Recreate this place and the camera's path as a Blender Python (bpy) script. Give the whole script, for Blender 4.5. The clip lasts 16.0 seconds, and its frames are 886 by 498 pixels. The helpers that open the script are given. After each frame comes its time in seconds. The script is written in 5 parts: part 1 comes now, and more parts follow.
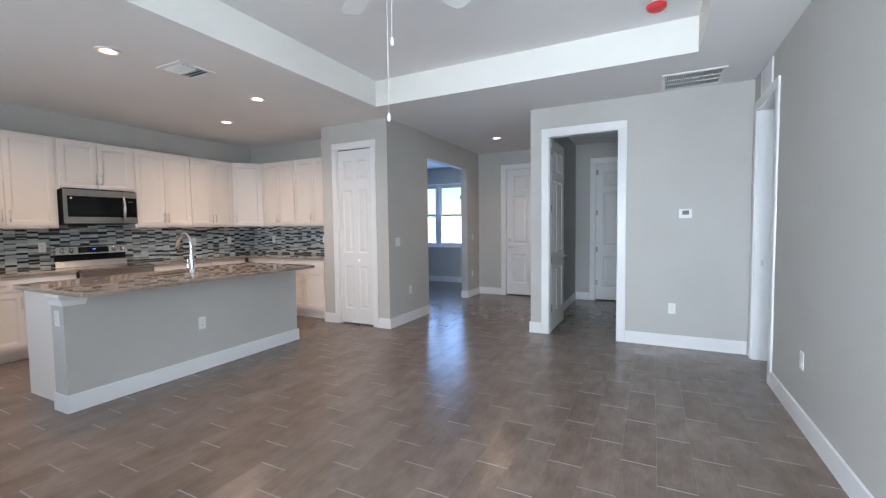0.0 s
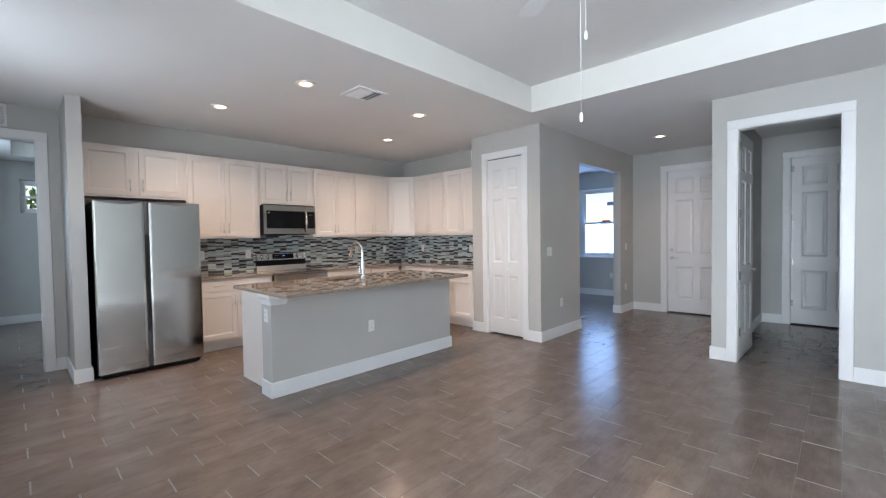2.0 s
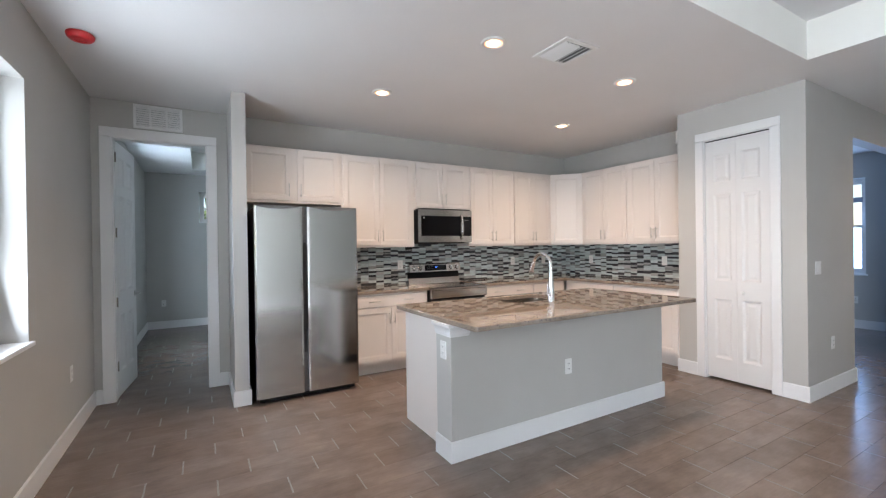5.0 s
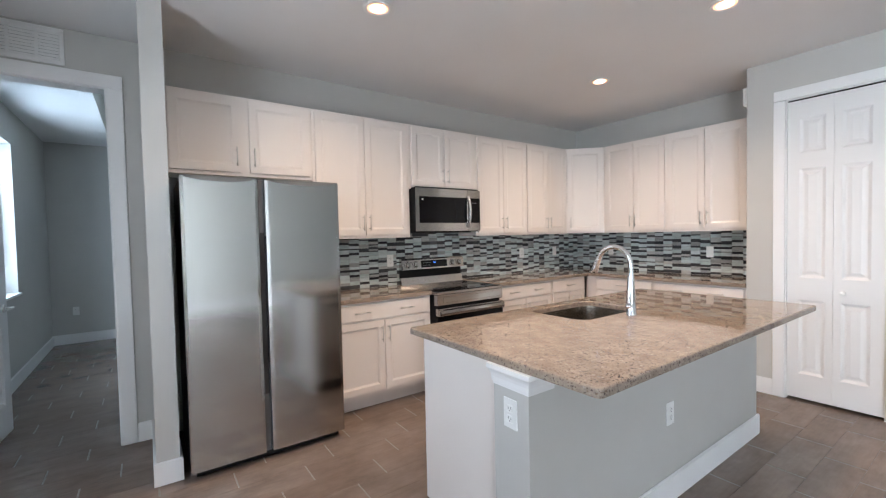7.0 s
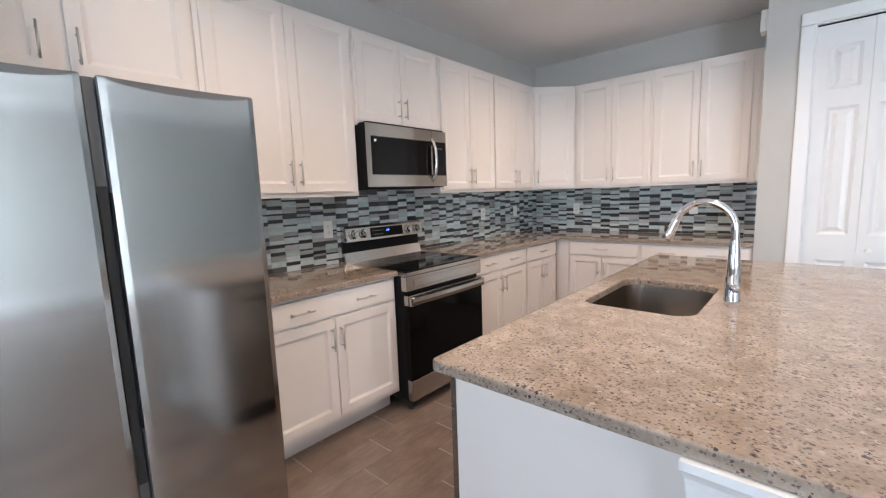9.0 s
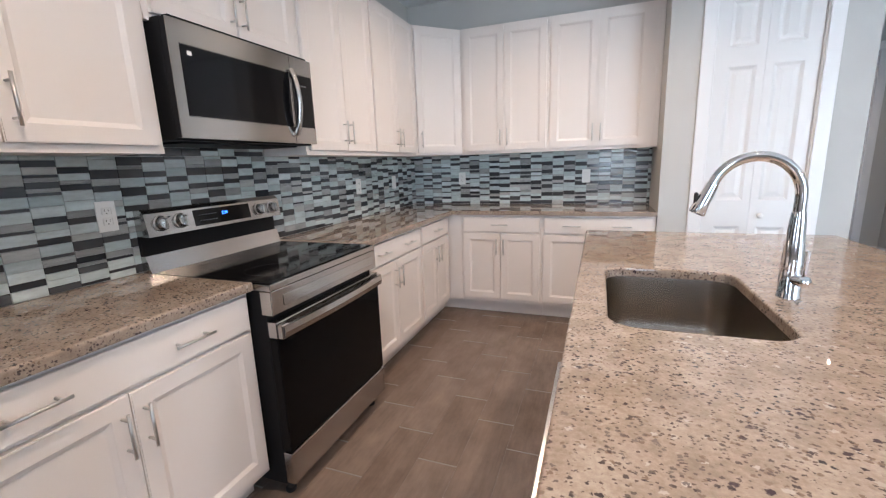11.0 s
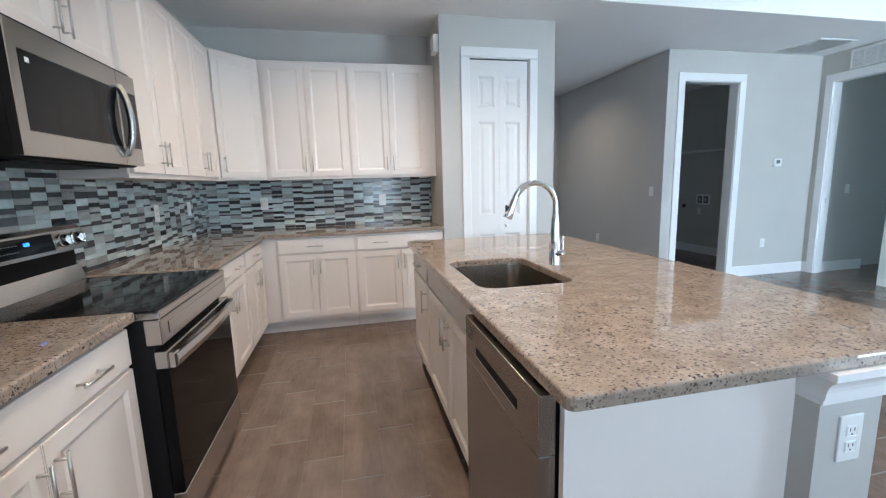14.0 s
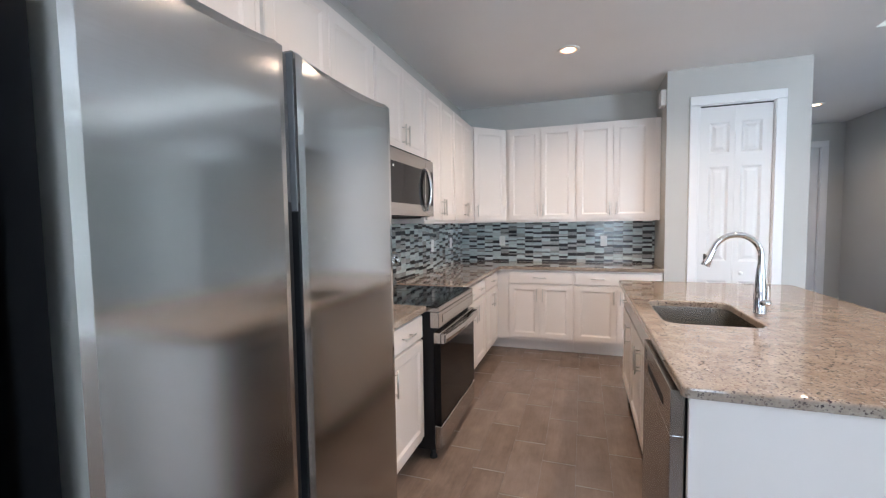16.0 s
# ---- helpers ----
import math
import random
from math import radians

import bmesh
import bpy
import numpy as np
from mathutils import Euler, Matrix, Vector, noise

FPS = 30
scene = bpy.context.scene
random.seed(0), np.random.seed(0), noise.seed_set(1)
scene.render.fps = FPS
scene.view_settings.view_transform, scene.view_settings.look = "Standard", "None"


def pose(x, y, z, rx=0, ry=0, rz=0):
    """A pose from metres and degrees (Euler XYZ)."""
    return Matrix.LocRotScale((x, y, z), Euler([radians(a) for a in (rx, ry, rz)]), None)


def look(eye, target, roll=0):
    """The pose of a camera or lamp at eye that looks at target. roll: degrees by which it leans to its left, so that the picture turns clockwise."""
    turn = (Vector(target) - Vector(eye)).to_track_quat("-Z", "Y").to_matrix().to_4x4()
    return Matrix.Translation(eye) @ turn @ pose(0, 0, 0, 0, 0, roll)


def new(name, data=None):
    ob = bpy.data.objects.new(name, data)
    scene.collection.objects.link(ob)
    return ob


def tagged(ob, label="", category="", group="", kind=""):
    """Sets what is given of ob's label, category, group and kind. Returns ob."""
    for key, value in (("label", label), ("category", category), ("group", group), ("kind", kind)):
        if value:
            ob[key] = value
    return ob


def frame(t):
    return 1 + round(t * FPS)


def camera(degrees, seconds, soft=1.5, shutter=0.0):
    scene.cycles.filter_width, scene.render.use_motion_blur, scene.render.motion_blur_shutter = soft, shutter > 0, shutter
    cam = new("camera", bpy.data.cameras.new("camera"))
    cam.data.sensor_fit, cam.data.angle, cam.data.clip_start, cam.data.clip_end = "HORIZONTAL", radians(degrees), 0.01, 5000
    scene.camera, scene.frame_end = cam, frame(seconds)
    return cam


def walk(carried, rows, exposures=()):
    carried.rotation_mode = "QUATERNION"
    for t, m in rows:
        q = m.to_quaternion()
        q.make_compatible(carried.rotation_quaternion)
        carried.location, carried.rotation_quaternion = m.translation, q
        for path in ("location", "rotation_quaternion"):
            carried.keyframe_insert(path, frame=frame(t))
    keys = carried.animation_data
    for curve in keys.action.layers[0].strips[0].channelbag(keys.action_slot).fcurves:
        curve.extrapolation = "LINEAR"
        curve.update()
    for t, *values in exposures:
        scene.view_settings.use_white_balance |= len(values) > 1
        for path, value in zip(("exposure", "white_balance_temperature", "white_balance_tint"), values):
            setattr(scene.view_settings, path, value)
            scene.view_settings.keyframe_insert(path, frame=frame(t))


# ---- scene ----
cam = camera(93.6, 16.0, soft=1.2)
PATH = [
    (0, (0.204, 0.121, 1.353), (-0.694, 1.905, 1.245), -0.7),
    (0.5, (0.151, 0.116, 1.354), (-0.86, 1.839, 1.258), -0.7),
    (1, (0.069, 0.099, 1.36), (-1.069, 1.741, 1.279), -0.8),
    (1.5, (-0.028, 0.065, 1.369), (-1.297, 1.609, 1.299), -0.9),
    (2, (-0.131, 0.05, 1.363), (-1.52, 1.489, 1.305), -0.9),
    (2.5, (-0.244, 0.091, 1.342), (-1.74, 1.419, 1.297), -0.9),
    (3, (-0.433, 0.165, 1.356), (-2.016, 1.388, 1.319), -0.7),
    (3.5, (-0.622, 0.209, 1.358), (-2.27, 1.343, 1.333), -0.7),
    (4, (-0.891, 0.187, 1.375), (-2.589, 1.244, 1.361), -0.7),
    (4.5, (-1.13, 0.18, 1.374), (-2.862, 1.18, 1.366), -0.8),
    (7, (-2.593, 0.439, 1.401), (-4.221, 1.598, 1.335), -1.2),
    (7.5, (-2.916, 0.469, 1.397), (-4.476, 1.715, 1.283), -1.4),
    (8, (-3.188, 0.517, 1.389), (-4.675, 1.844, 1.218), -1.6),
    (10.5, (-4.292, 1.2, 1.341), (-5.194, 2.946, 0.97), -2.3),
    (11, (-4.421, 1.322, 1.32), (-5.111, 3.155, 0.917), -2.0),
    (11.5, (-4.573, 1.396, 1.309), (-5.019, 3.299, 0.884), -1.8),
    (12, (-4.663, 1.404, 1.292), (-4.852, 3.348, 0.863), -1.8),
    (12.5, (-4.691, 1.311, 1.296), (-4.611, 3.264, 0.872), -1.6),
    (13, (-4.735, 1.163, 1.307), (-4.447, 3.1, 0.903), -1.6),
    (13.5, (-4.817, 1.027, 1.316), (-4.401, 2.949, 0.954), -1.6),
    (14, (-4.855, 0.893, 1.322), (-4.434, 2.823, 1.008), -1.6),
    (14.5, (-4.816, 0.76, 1.332), (-4.516, 2.721, 1.073), -1.4),
    (15, (-4.784, 0.598, 1.351), (-4.696, 2.585, 1.141), -1.2),
    (15.5, (-4.769, 0.426, 1.364), (-5.001, 2.406, 1.201), -1.1),
    (16, (-4.748, 0.253, 1.387), (-5.386, 2.144, 1.265), -0.8),
]
walk(cam, [(t, look(eye, target, roll)) for t, eye, target, roll in PATH], [(0.0, 0.59, 6360, 11.8), (1.5, 0.62, 6400, 11.8), (3.0, 0.74, 6500, 12.2), (4.5, 0.82, 6580, 12.6), (7.0, 0.86, 6400, 11.6), (7.5, 0.86, 6350, 11.3), (8.0, 0.87, 6300, 11.2), (11.0, 0.94, 5980, 10.6), (12.5, 1.0, 5880, 9.3), (14.0, 0.87, 5700, 4.0), (15.0, 0.89, 5800, 6.5), (16.0, 0.92, 6000, 9.8)])

# ---------------------------------------------------------------- world and light
world = bpy.data.worlds.new("world")
scene.world = world
world.use_nodes = True
wn = world.node_tree
sky = wn.nodes.new("ShaderNodeTexSky")
sky.sky_type = "NISHITA"
sky.sun_disc = False
sky.sun_elevation, sky.sun_rotation = radians(52), radians(90)
wn.links.new(sky.outputs[0], wn.nodes["Background"].inputs[0])
wn.nodes["Background"].inputs[1].default_value = 0.15

sun = new("sun", bpy.data.lights.new("sun", "SUN"))
sun.data.energy, sun.data.angle, sun.data.color = 4.0, radians(0.5), (1.0, 0.95, 0.86)
sun.matrix_world = look((20, 0, 25.6), (0, 0, 0))


def window_light(name, x, y, z, tx, ty, tz, w, h, watts, color=(0.86, 0.93, 1.0)):
    """The sky's light that falls in through an opening."""
    lamp = new(name, bpy.data.lights.new(name, "AREA"))
    lamp.data.shape, lamp.data.size, lamp.data.size_y = "RECTANGLE", w, h
    lamp.data.energy, lamp.data.color = watts, color
    lamp.matrix_world = look((x, y, z), (tx, ty, tz))
    return lamp


# turned east to lift that wall; patio door unseen, inferred from the daylight
window_light("slider_daylight", -0.05, -0.83, 1.2, 1.35, 3.0, 1.7, 2.0, 2.2, 114, (0.765, 0.885, 1.0))
window_light("living_window_daylight", -4.12, -0.83, 1.62, -4.12, 3.0, 2.3, 0.85, 1.4, 16, (0.75, 0.87, 1.0))
window_light("den_window_daylight", -4.565, 9.38, 1.62, -4.565, 5.0, 1.3, 1.7, 1.45, 25, (0.27, 0.51, 1.0))
window_light("bedroom_window_daylight", -8.15, -0.83, 1.65, -8.15, 3.0, 1.4, 0.85, 1.4, 27, (0.60, 0.80, 1.0))
# added to brighten the suite, through a window that is never in view
window_light("suite_window_daylight", 2.8, -0.83, 1.65, 2.8, 3.0, 1.2, 1.1, 1.4, 14, (0.62, 0.86, 1.0))


def downlight_lamp(x, y, z, watts):
    lamp = new("downlight_lamp", bpy.data.lights.new("downlight_lamp", "SPOT"))
    lamp.data.energy, lamp.data.color = watts, (1.0, 0.74, 0.53)
    lamp.data.spot_size, lamp.data.spot_blend, lamp.data.shadow_soft_size = radians(152), 0.9, 0.05
    lamp.matrix_world = look((x, y, z), (x, y, 0))


DOWNLIGHTS = ((-4.875, 1.62), (-3.665, 1.95), (-3.68, 3.36), (-4.87, 3.85), (-2.07, 6.62))
for (lx, ly), watts in zip(DOWNLIGHTS, (55, 43, 42, 54, 30)):
    downlight_lamp(lx, ly, 2.755, watts)

# ---------------------------------------------------------------- materials


class Mat:
    """A node material under construction."""

    def __init__(self, name, color=(0.8, 0.8, 0.8), rough=0.5, metal=0.0, spec=0.5):
        self.m = bpy.data.materials.new(name)
        self.m.use_nodes = True
        self.t = self.m.node_tree
        self.b = self.t.nodes["Principled BSDF"]
        self.b.inputs["Base Color"].default_value = (*color, 1)
        self.b.inputs["Roughness"].default_value = rough
        self.b.inputs["Metallic"].default_value = metal
        self.b.inputs["Specular IOR Level"].default_value = spec

    def node(self, kind, **values):
        n = self.t.nodes.new(kind)
        for key, value in values.items():
            n.inputs[key.replace("_", " ")].default_value = value
        return n

    def link(self, a, b):
        self.t.links.new(a, b)

    def coords(self, scale=(1, 1, 1), world_space=True):
        if world_space:
            src = self.t.nodes.new("ShaderNodeNewGeometry").outputs["Position"]
        else:
            src = self.t.nodes.new("ShaderNodeTexCoord").outputs["Object"]
        mp = self.t.nodes.new("ShaderNodeMapping")
        mp.inputs["Scale"].default_value = scale
        self.link(src, mp.inputs["Vector"])
        return mp.outputs[0]

    def noise(self, scale, detail=4, rough=0.55, stretch=(1, 1, 1), world_space=True):
        n = self.node("ShaderNodeTexNoise", Scale=scale, Detail=detail, Roughness=rough)
        self.link(self.coords(stretch, world_space), n.inputs["Vector"])
        return n.outputs["Fac"]

    def ramp(self, fac, stops):
        r = self.t.nodes.new("ShaderNodeValToRGB")
        e = r.color_ramp.elements
        while len(e) < len(stops):
            e.new(0.5)
        for el, (p, c) in zip(e, stops):
            el.position, el.color = p, (*c, 1) if len(c) == 3 else c
        self.link(fac, r.inputs["Fac"])
        return r.outputs["Color"]

    def mix(self, a, b, fac, mode="MIX"):
        n = self.t.nodes.new("ShaderNodeMix")
        n.data_type, n.blend_type = "RGBA", mode
        for value, socket in ((a, n.inputs[6]), (b, n.inputs[7]), (fac, n.inputs[0])):
            if isinstance(value, (int, float)):
                socket.default_value = value
            elif isinstance(value, tuple):
                socket.default_value = (*value, 1)
            else:
                self.link(value, socket)
        return n.outputs[2]

    def color(self, socket):
        self.link(socket, self.b.inputs["Base Color"])
        return self

    def rough(self, fac, lo, hi):
        r = self.t.nodes.new("ShaderNodeMapRange")
        r.inputs["To Min"].default_value, r.inputs["To Max"].default_value = lo, hi
        self.link(fac, r.inputs["Value"])
        self.link(r.outputs[0], self.b.inputs["Roughness"])
        return self

    def bump(self, fac, strength, distance=0.002):
        n = self.node("ShaderNodeBump", Strength=strength, Distance=distance)
        self.link(fac, n.inputs["Height"])
        self.link(n.outputs[0], self.b.inputs["Normal"])
        return self


def painted(name, color, rough, grain=120.0, depth=0.25, vary=0.05):
    m = Mat(name, color, rough)
    big = m.noise(1.3, 3)
    dark = tuple(c * (1 - vary) for c in color)
    light = tuple(min(1, c * (1 + vary)) for c in color)
    m.color(m.ramp(big, [(0.3, dark), (0.7, light)]))
    m.rough(m.noise(6, 3), rough - 0.06, rough + 0.06)
    return m.bump(m.noise(grain, 2), depth, 0.0015).m


WALL = painted("wall_paint", (0.497, 0.487, 0.462), 0.55, 140, 0.22, 0.03)
CEILING = painted("ceiling_paint", (0.76, 0.75, 0.745), 0.85, 45, 0.5, 0.02)
# white, lighter and yellower than the ceiling: sunlit lawn bounce mixed into the colour
TRAY_BOUNCE = painted("tray_paint_lawn_bounce", (0.82, 0.81, 0.765), 0.8, 60, 0.4, 0.02)
TRIM = painted("white_trim_paint", (0.785, 0.78, 0.775), 0.34, 60, 0.06, 0.02)
DOOR = painted("white_door_paint", (0.74, 0.73, 0.72), 0.36, 70, 0.08, 0.02)
CABINET = painted("cabinet_paint", (0.76, 0.70, 0.655), 0.36, 50, 0.05, 0.02)
VENT = painted("vent_enamel", (0.76, 0.76, 0.75), 0.4, 50, 0.03, 0.02)
PLASTIC = painted("white_plastic", (0.80, 0.80, 0.78), 0.3, 50, 0.02, 0.01)
VINYL = painted("window_vinyl", (0.82, 0.82, 0.81), 0.3, 50, 0.03, 0.02)
DARK = painted("dark_slot", (0.02, 0.02, 0.02), 0.5, 50, 0.02, 0.1)
# flat grey for the shade inside ducts and recesses; also screens and key marks
DUCT = painted("duct_shadow_grey", (0.17, 0.175, 0.18), 0.6, 50, 0.02, 0.1)
RED = painted("red_dust_cap", (0.62, 0.03, 0.035), 0.35, 50, 0.05, 0.08)
FANWHITE = painted("fan_white", (0.78, 0.78, 0.77), 0.4, 50, 0.04, 0.02)
BLACK = painted("black_enamel", (0.010, 0.010, 0.011), 0.5, 60, 0.05, 0.2)
BLACK.node_tree.nodes["Principled BSDF"].inputs["Specular IOR Level"].default_value = 0.15
RUBBER = painted("black_rubber", (0.015, 0.015, 0.015), 0.7, 60, 0.1, 0.2)
GRIP = painted("fridge_channel_grey", (0.11, 0.112, 0.115), 0.3, 50, 0.02, 0.05)


def metal(name, color, rough, stretch, streak=0.1, brushed=0.0, turn=0.0):
    m = Mat(name, color, rough, 1.0)
    m.b.inputs["Anisotropic"].default_value = brushed
    m.b.inputs["Anisotropic Rotation"].default_value = turn
    fine = m.noise(420, 2, 0.5, stretch)
    cloud = m.noise(2.2, 3, 0.5)
    dark = tuple(c * (1 - streak) for c in color)
    m.color(m.ramp(fine, [(0.25, dark), (0.75, color)]))
    m.rough(cloud, rough - 0.03, rough + 0.04)
    return m.m


STEEL = metal("brushed_steel", (0.54, 0.54, 0.53), 0.14, (1, 0.02, 1), 0.05, 0.75)
DW_STEEL = metal("dishwasher_steel", (0.40, 0.385, 0.37), 0.25, (1, 0.02, 1), 0.05)
MW_STEEL = metal("microwave_steel", (0.46, 0.43, 0.40), 0.20, (1, 0.03, 1), 0.05, 0.7, 0.25)
STEEL_H = metal("brushed_steel_light", (0.52, 0.50, 0.48), 0.21, (1, 0.03, 1), 0.05)
CHROME = Mat("chrome", (0.82, 0.82, 0.83), 0.05, 1.0).m
NICKEL = metal("brushed_nickel", (0.66, 0.64, 0.61), 0.30, (1, 1, 0.1), 0.08)
SINK = metal("sink_steel", (0.36, 0.315, 0.27), 0.25, (1, 0.05, 1), 0.1)
OVENGLASS = Mat("oven_glass", (0.004, 0.004, 0.0045), 0.07, 0.0, 0.10).m
BRASSY = metal("hinge_steel", (0.38, 0.35, 0.31), 0.38, (1, 1, 1), 0.1)


def black_glass():
    m = Mat("black_glass", (0.006, 0.006, 0.007), 0.06, spec=0.2)
    m.rough(m.noise(3, 3), 0.04, 0.10)
    return m.m


GLASSTOP = black_glass()


def clear_glass():
    m = Mat("window_glass", (1, 1, 1), 0.0)
    m.b.inputs["Transmission Weight"].default_value = 1.0
    m.b.inputs["IOR"].default_value = 1.05
    return m.m


GLASS = clear_glass()


def emitter(name, color, strength):
    m = Mat(name, color, 0.4)
    m.b.inputs["Emission Color"].default_value = (*color, 1)
    m.b.inputs["Emission Strength"].default_value = strength
    return m.m


LAMPGLOW = emitter("lamp_lens", (1.0, 0.80, 0.58), 6)
# weak orange emission that stands in for the halo round a lit lens
HALOGLOW = emitter("lamp_halo", (1.0, 0.42, 0.22), 1.5)
CLOCKGLOW = emitter("blue_display_digits", (0.05, 0.22, 1.0), 3)


def plank_mat():
    m = Mat("plank_porcelain", (0.14, 0.12, 0.105), 0.3)
    info = m.t.nodes.new("ShaderNodeObjectInfo").outputs["Random"]
    geo = m.t.nodes.new("ShaderNodeNewGeometry").outputs["Random Per Island"]
    both = m.t.nodes.new("ShaderNodeMath")
    both.operation = "ADD"
    m.link(info, both.inputs[0])
    m.link(geo, both.inputs[1])
    frac = m.t.nodes.new("ShaderNodeMath")
    frac.operation = "FRACT"
    m.link(both.outputs[0], frac.inputs[0])
    base = m.ramp(frac.outputs[0], [(0, (0.166, 0.123, 0.099)), (0.5, (0.180, 0.135, 0.110)), (1, (0.196, 0.149, 0.122))])
    cloud = m.ramp(m.noise(5.0, 6, 0.62, (1.5, 0.8, 1)), [(0.3, (0.74, 0.745, 0.75)), (0.72, (1.24, 1.225, 1.21))])
    grain = m.ramp(m.noise(20, 5, 0.65, (3.2, 0.3, 1)), [(0.3, (0.90, 0.90, 0.90)), (0.7, (1.08, 1.08, 1.08))])
    m.color(m.mix(m.mix(base, cloud, 1.0, "MULTIPLY"), grain, 1.0, "MULTIPLY"))
    m.rough(m.noise(7, 4), 0.18, 0.27)
    return m.bump(m.noise(30, 4, 0.6, (3, 0.4, 1)), 0.12, 0.001).m


PLANK = plank_mat()
# paler than the planks: daylight caught on the end chamfers, as colour
END_GLINT = painted("plank_end_glint", (0.27, 0.248, 0.23), 0.45, 200, 0.3, 0.1)
GROUT = painted("pale_grout", (0.19, 0.168, 0.152), 0.9, 200, 0.5, 0.12)


def granite_mat():
    m = Mat("speckled_granite", (0.36, 0.3, 0.26), 0.06)

    def flecks(scale, share, size, stretch):
        """Mask of separate mineral flecks: a share of the cells of an uneven net, each with a ragged edge."""
        wobble = m.node("ShaderNodeTexNoise", Scale=scale * 2.2, Detail=2.0)
        place = m.coords(stretch)
        m.link(place, wobble.inputs["Vector"])
        shift = m.t.nodes.new("ShaderNodeVectorMath")
        shift.operation = "MULTIPLY_ADD"
        m.link(wobble.outputs["Color"], shift.inputs[0])
        shift.inputs[1].default_value = (0.9 / scale,) * 3
        m.link(place, shift.inputs[2])
        cell = m.node("ShaderNodeTexVoronoi", Scale=scale)
        m.link(shift.outputs[0], cell.inputs["Vector"])
        chosen = m.ramp(cell.outputs["Color"], [(share - 0.02, (1, 1, 1)), (share, (0, 0, 0))])
        near = m.ramp(cell.outputs["Distance"], [(size - 0.12, (1, 1, 1)), (size, (0, 0, 0))])
        return m.mix(chosen, near, 1.0, "MULTIPLY")

    base = m.ramp(m.noise(11, 6, 0.7), [(0.3, (0.240, 0.188, 0.148)), (0.5, (0.312, 0.254, 0.206)), (0.7, (0.385, 0.328, 0.275))])
    grain = m.ramp(m.noise(110, 5, 0.7), [(0.3, (0.80, 0.78, 0.76)), (0.7, (1.13, 1.13, 1.13))])
    c = m.mix(base, grain, 1.0, "MULTIPLY")
    crowd = m.ramp(m.noise(5.5, 3, 0.6), [(0.36, (0.45, 0.45, 0.45)), (0.58, (1, 1, 1))])
    c = m.mix(c, (0.40, 0.355, 0.31), flecks(70, 0.16, 0.55, (1, 1.2, 1)))
    c = m.mix(c, (0.19, 0.137, 0.102), flecks(95, 0.26, 0.46, (1, 1.15, 1.1)))
    c = m.mix(c, (0.125, 0.094, 0.080), flecks(170, 0.28, 0.50, (0.9, 1.1, 1)))
    c = m.mix(c, (0.045, 0.034, 0.036), m.mix(flecks(105, 0.29, 0.48, (0.95, 1.1, 1.1)), crowd, 1.0, "MULTIPLY"))
    c = m.mix(c, (0.050, 0.034, 0.042), m.mix(flecks(60, 0.16, 0.40, (0.95, 1.1, 1.1)), crowd, 1.0, "MULTIPLY"))
    m.color(c)
    m.b.inputs["IOR"].default_value = 1.68
    m.rough(m.noise(30, 3), 0.01, 0.04)
    return m.m


GRANITE = granite_mat()


def mosaic_mat(name, stops, rough):
    m = Mat(name, (0.5, 0.5, 0.5), rough)
    info = m.t.nodes.new("ShaderNodeObjectInfo").outputs["Random"]
    geo = m.t.nodes.new("ShaderNodeNewGeometry").outputs["Random Per Island"]
    both = m.t.nodes.new("ShaderNodeMath")
    both.operation = "ADD"
    m.link(info, both.inputs[0])
    m.link(geo, both.inputs[1])
    frac = m.t.nodes.new("ShaderNodeMath")
    frac.operation = "FRACT"
    m.link(both.outputs[0], frac.inputs[0])
    base = m.ramp(frac.outputs[0], stops)
    streak = m.ramp(m.noise(25, 4, 0.6, (0.6, 0.6, 2.2)), [(0.3, (0.82, 0.82, 0.82)), (0.7, (1.1, 1.1, 1.1))])
    m.color(m.mix(base, streak, 1.0, "MULTIPLY"))
    m.bump(m.noise(14, 2), 0.05, 0.002)
    return m.m


TILE_DARK = mosaic_mat("slate_glass_tile", [(0, (0.028, 0.031, 0.035)), (1, (0.080, 0.084, 0.090))], 0.1)
TILE_PALE = mosaic_mat("pale_glass_tile", [(0, (0.42, 0.495, 0.50)), (1, (0.61, 0.68, 0.68))], 0.1)
TILE_MID = mosaic_mat("grey_stone_tile", [(0, (0.25, 0.262, 0.26)), (1, (0.46, 0.465, 0.455))], 0.25)
TILE_GROUT = painted("mosaic_grout", (0.52, 0.53, 0.53), 0.9, 200, 0.4, 0.1)


def grass_mat():
    m = Mat("lawn", (0.1, 0.14, 0.05), 0.95)
    m.color(m.ramp(m.noise(0.6, 6, 0.7), [(0.3, (0.10, 0.13, 0.045)), (0.7, (0.20, 0.21, 0.09))]))
    return m.bump(m.noise(40, 3), 0.8, 0.02).m


GRASS = grass_mat()
ROAD = painted("asphalt", (0.06, 0.06, 0.06), 0.9, 60, 0.6, 0.15)
STUCCO = painted("stucco", (0.55, 0.52, 0.46), 0.9, 60, 0.6, 0.05)
ROOF = painted("roof_shingle", (0.12, 0.11, 0.10), 0.9, 30, 0.6, 0.2)
LABEL = painted("label_paper", (0.30, 0.36, 0.46), 0.7, 50, 0.05, 0.05)
STOPRED = painted("sign_red", (0.55, 0.04, 0.04), 0.5, 50, 0.05, 0.05)

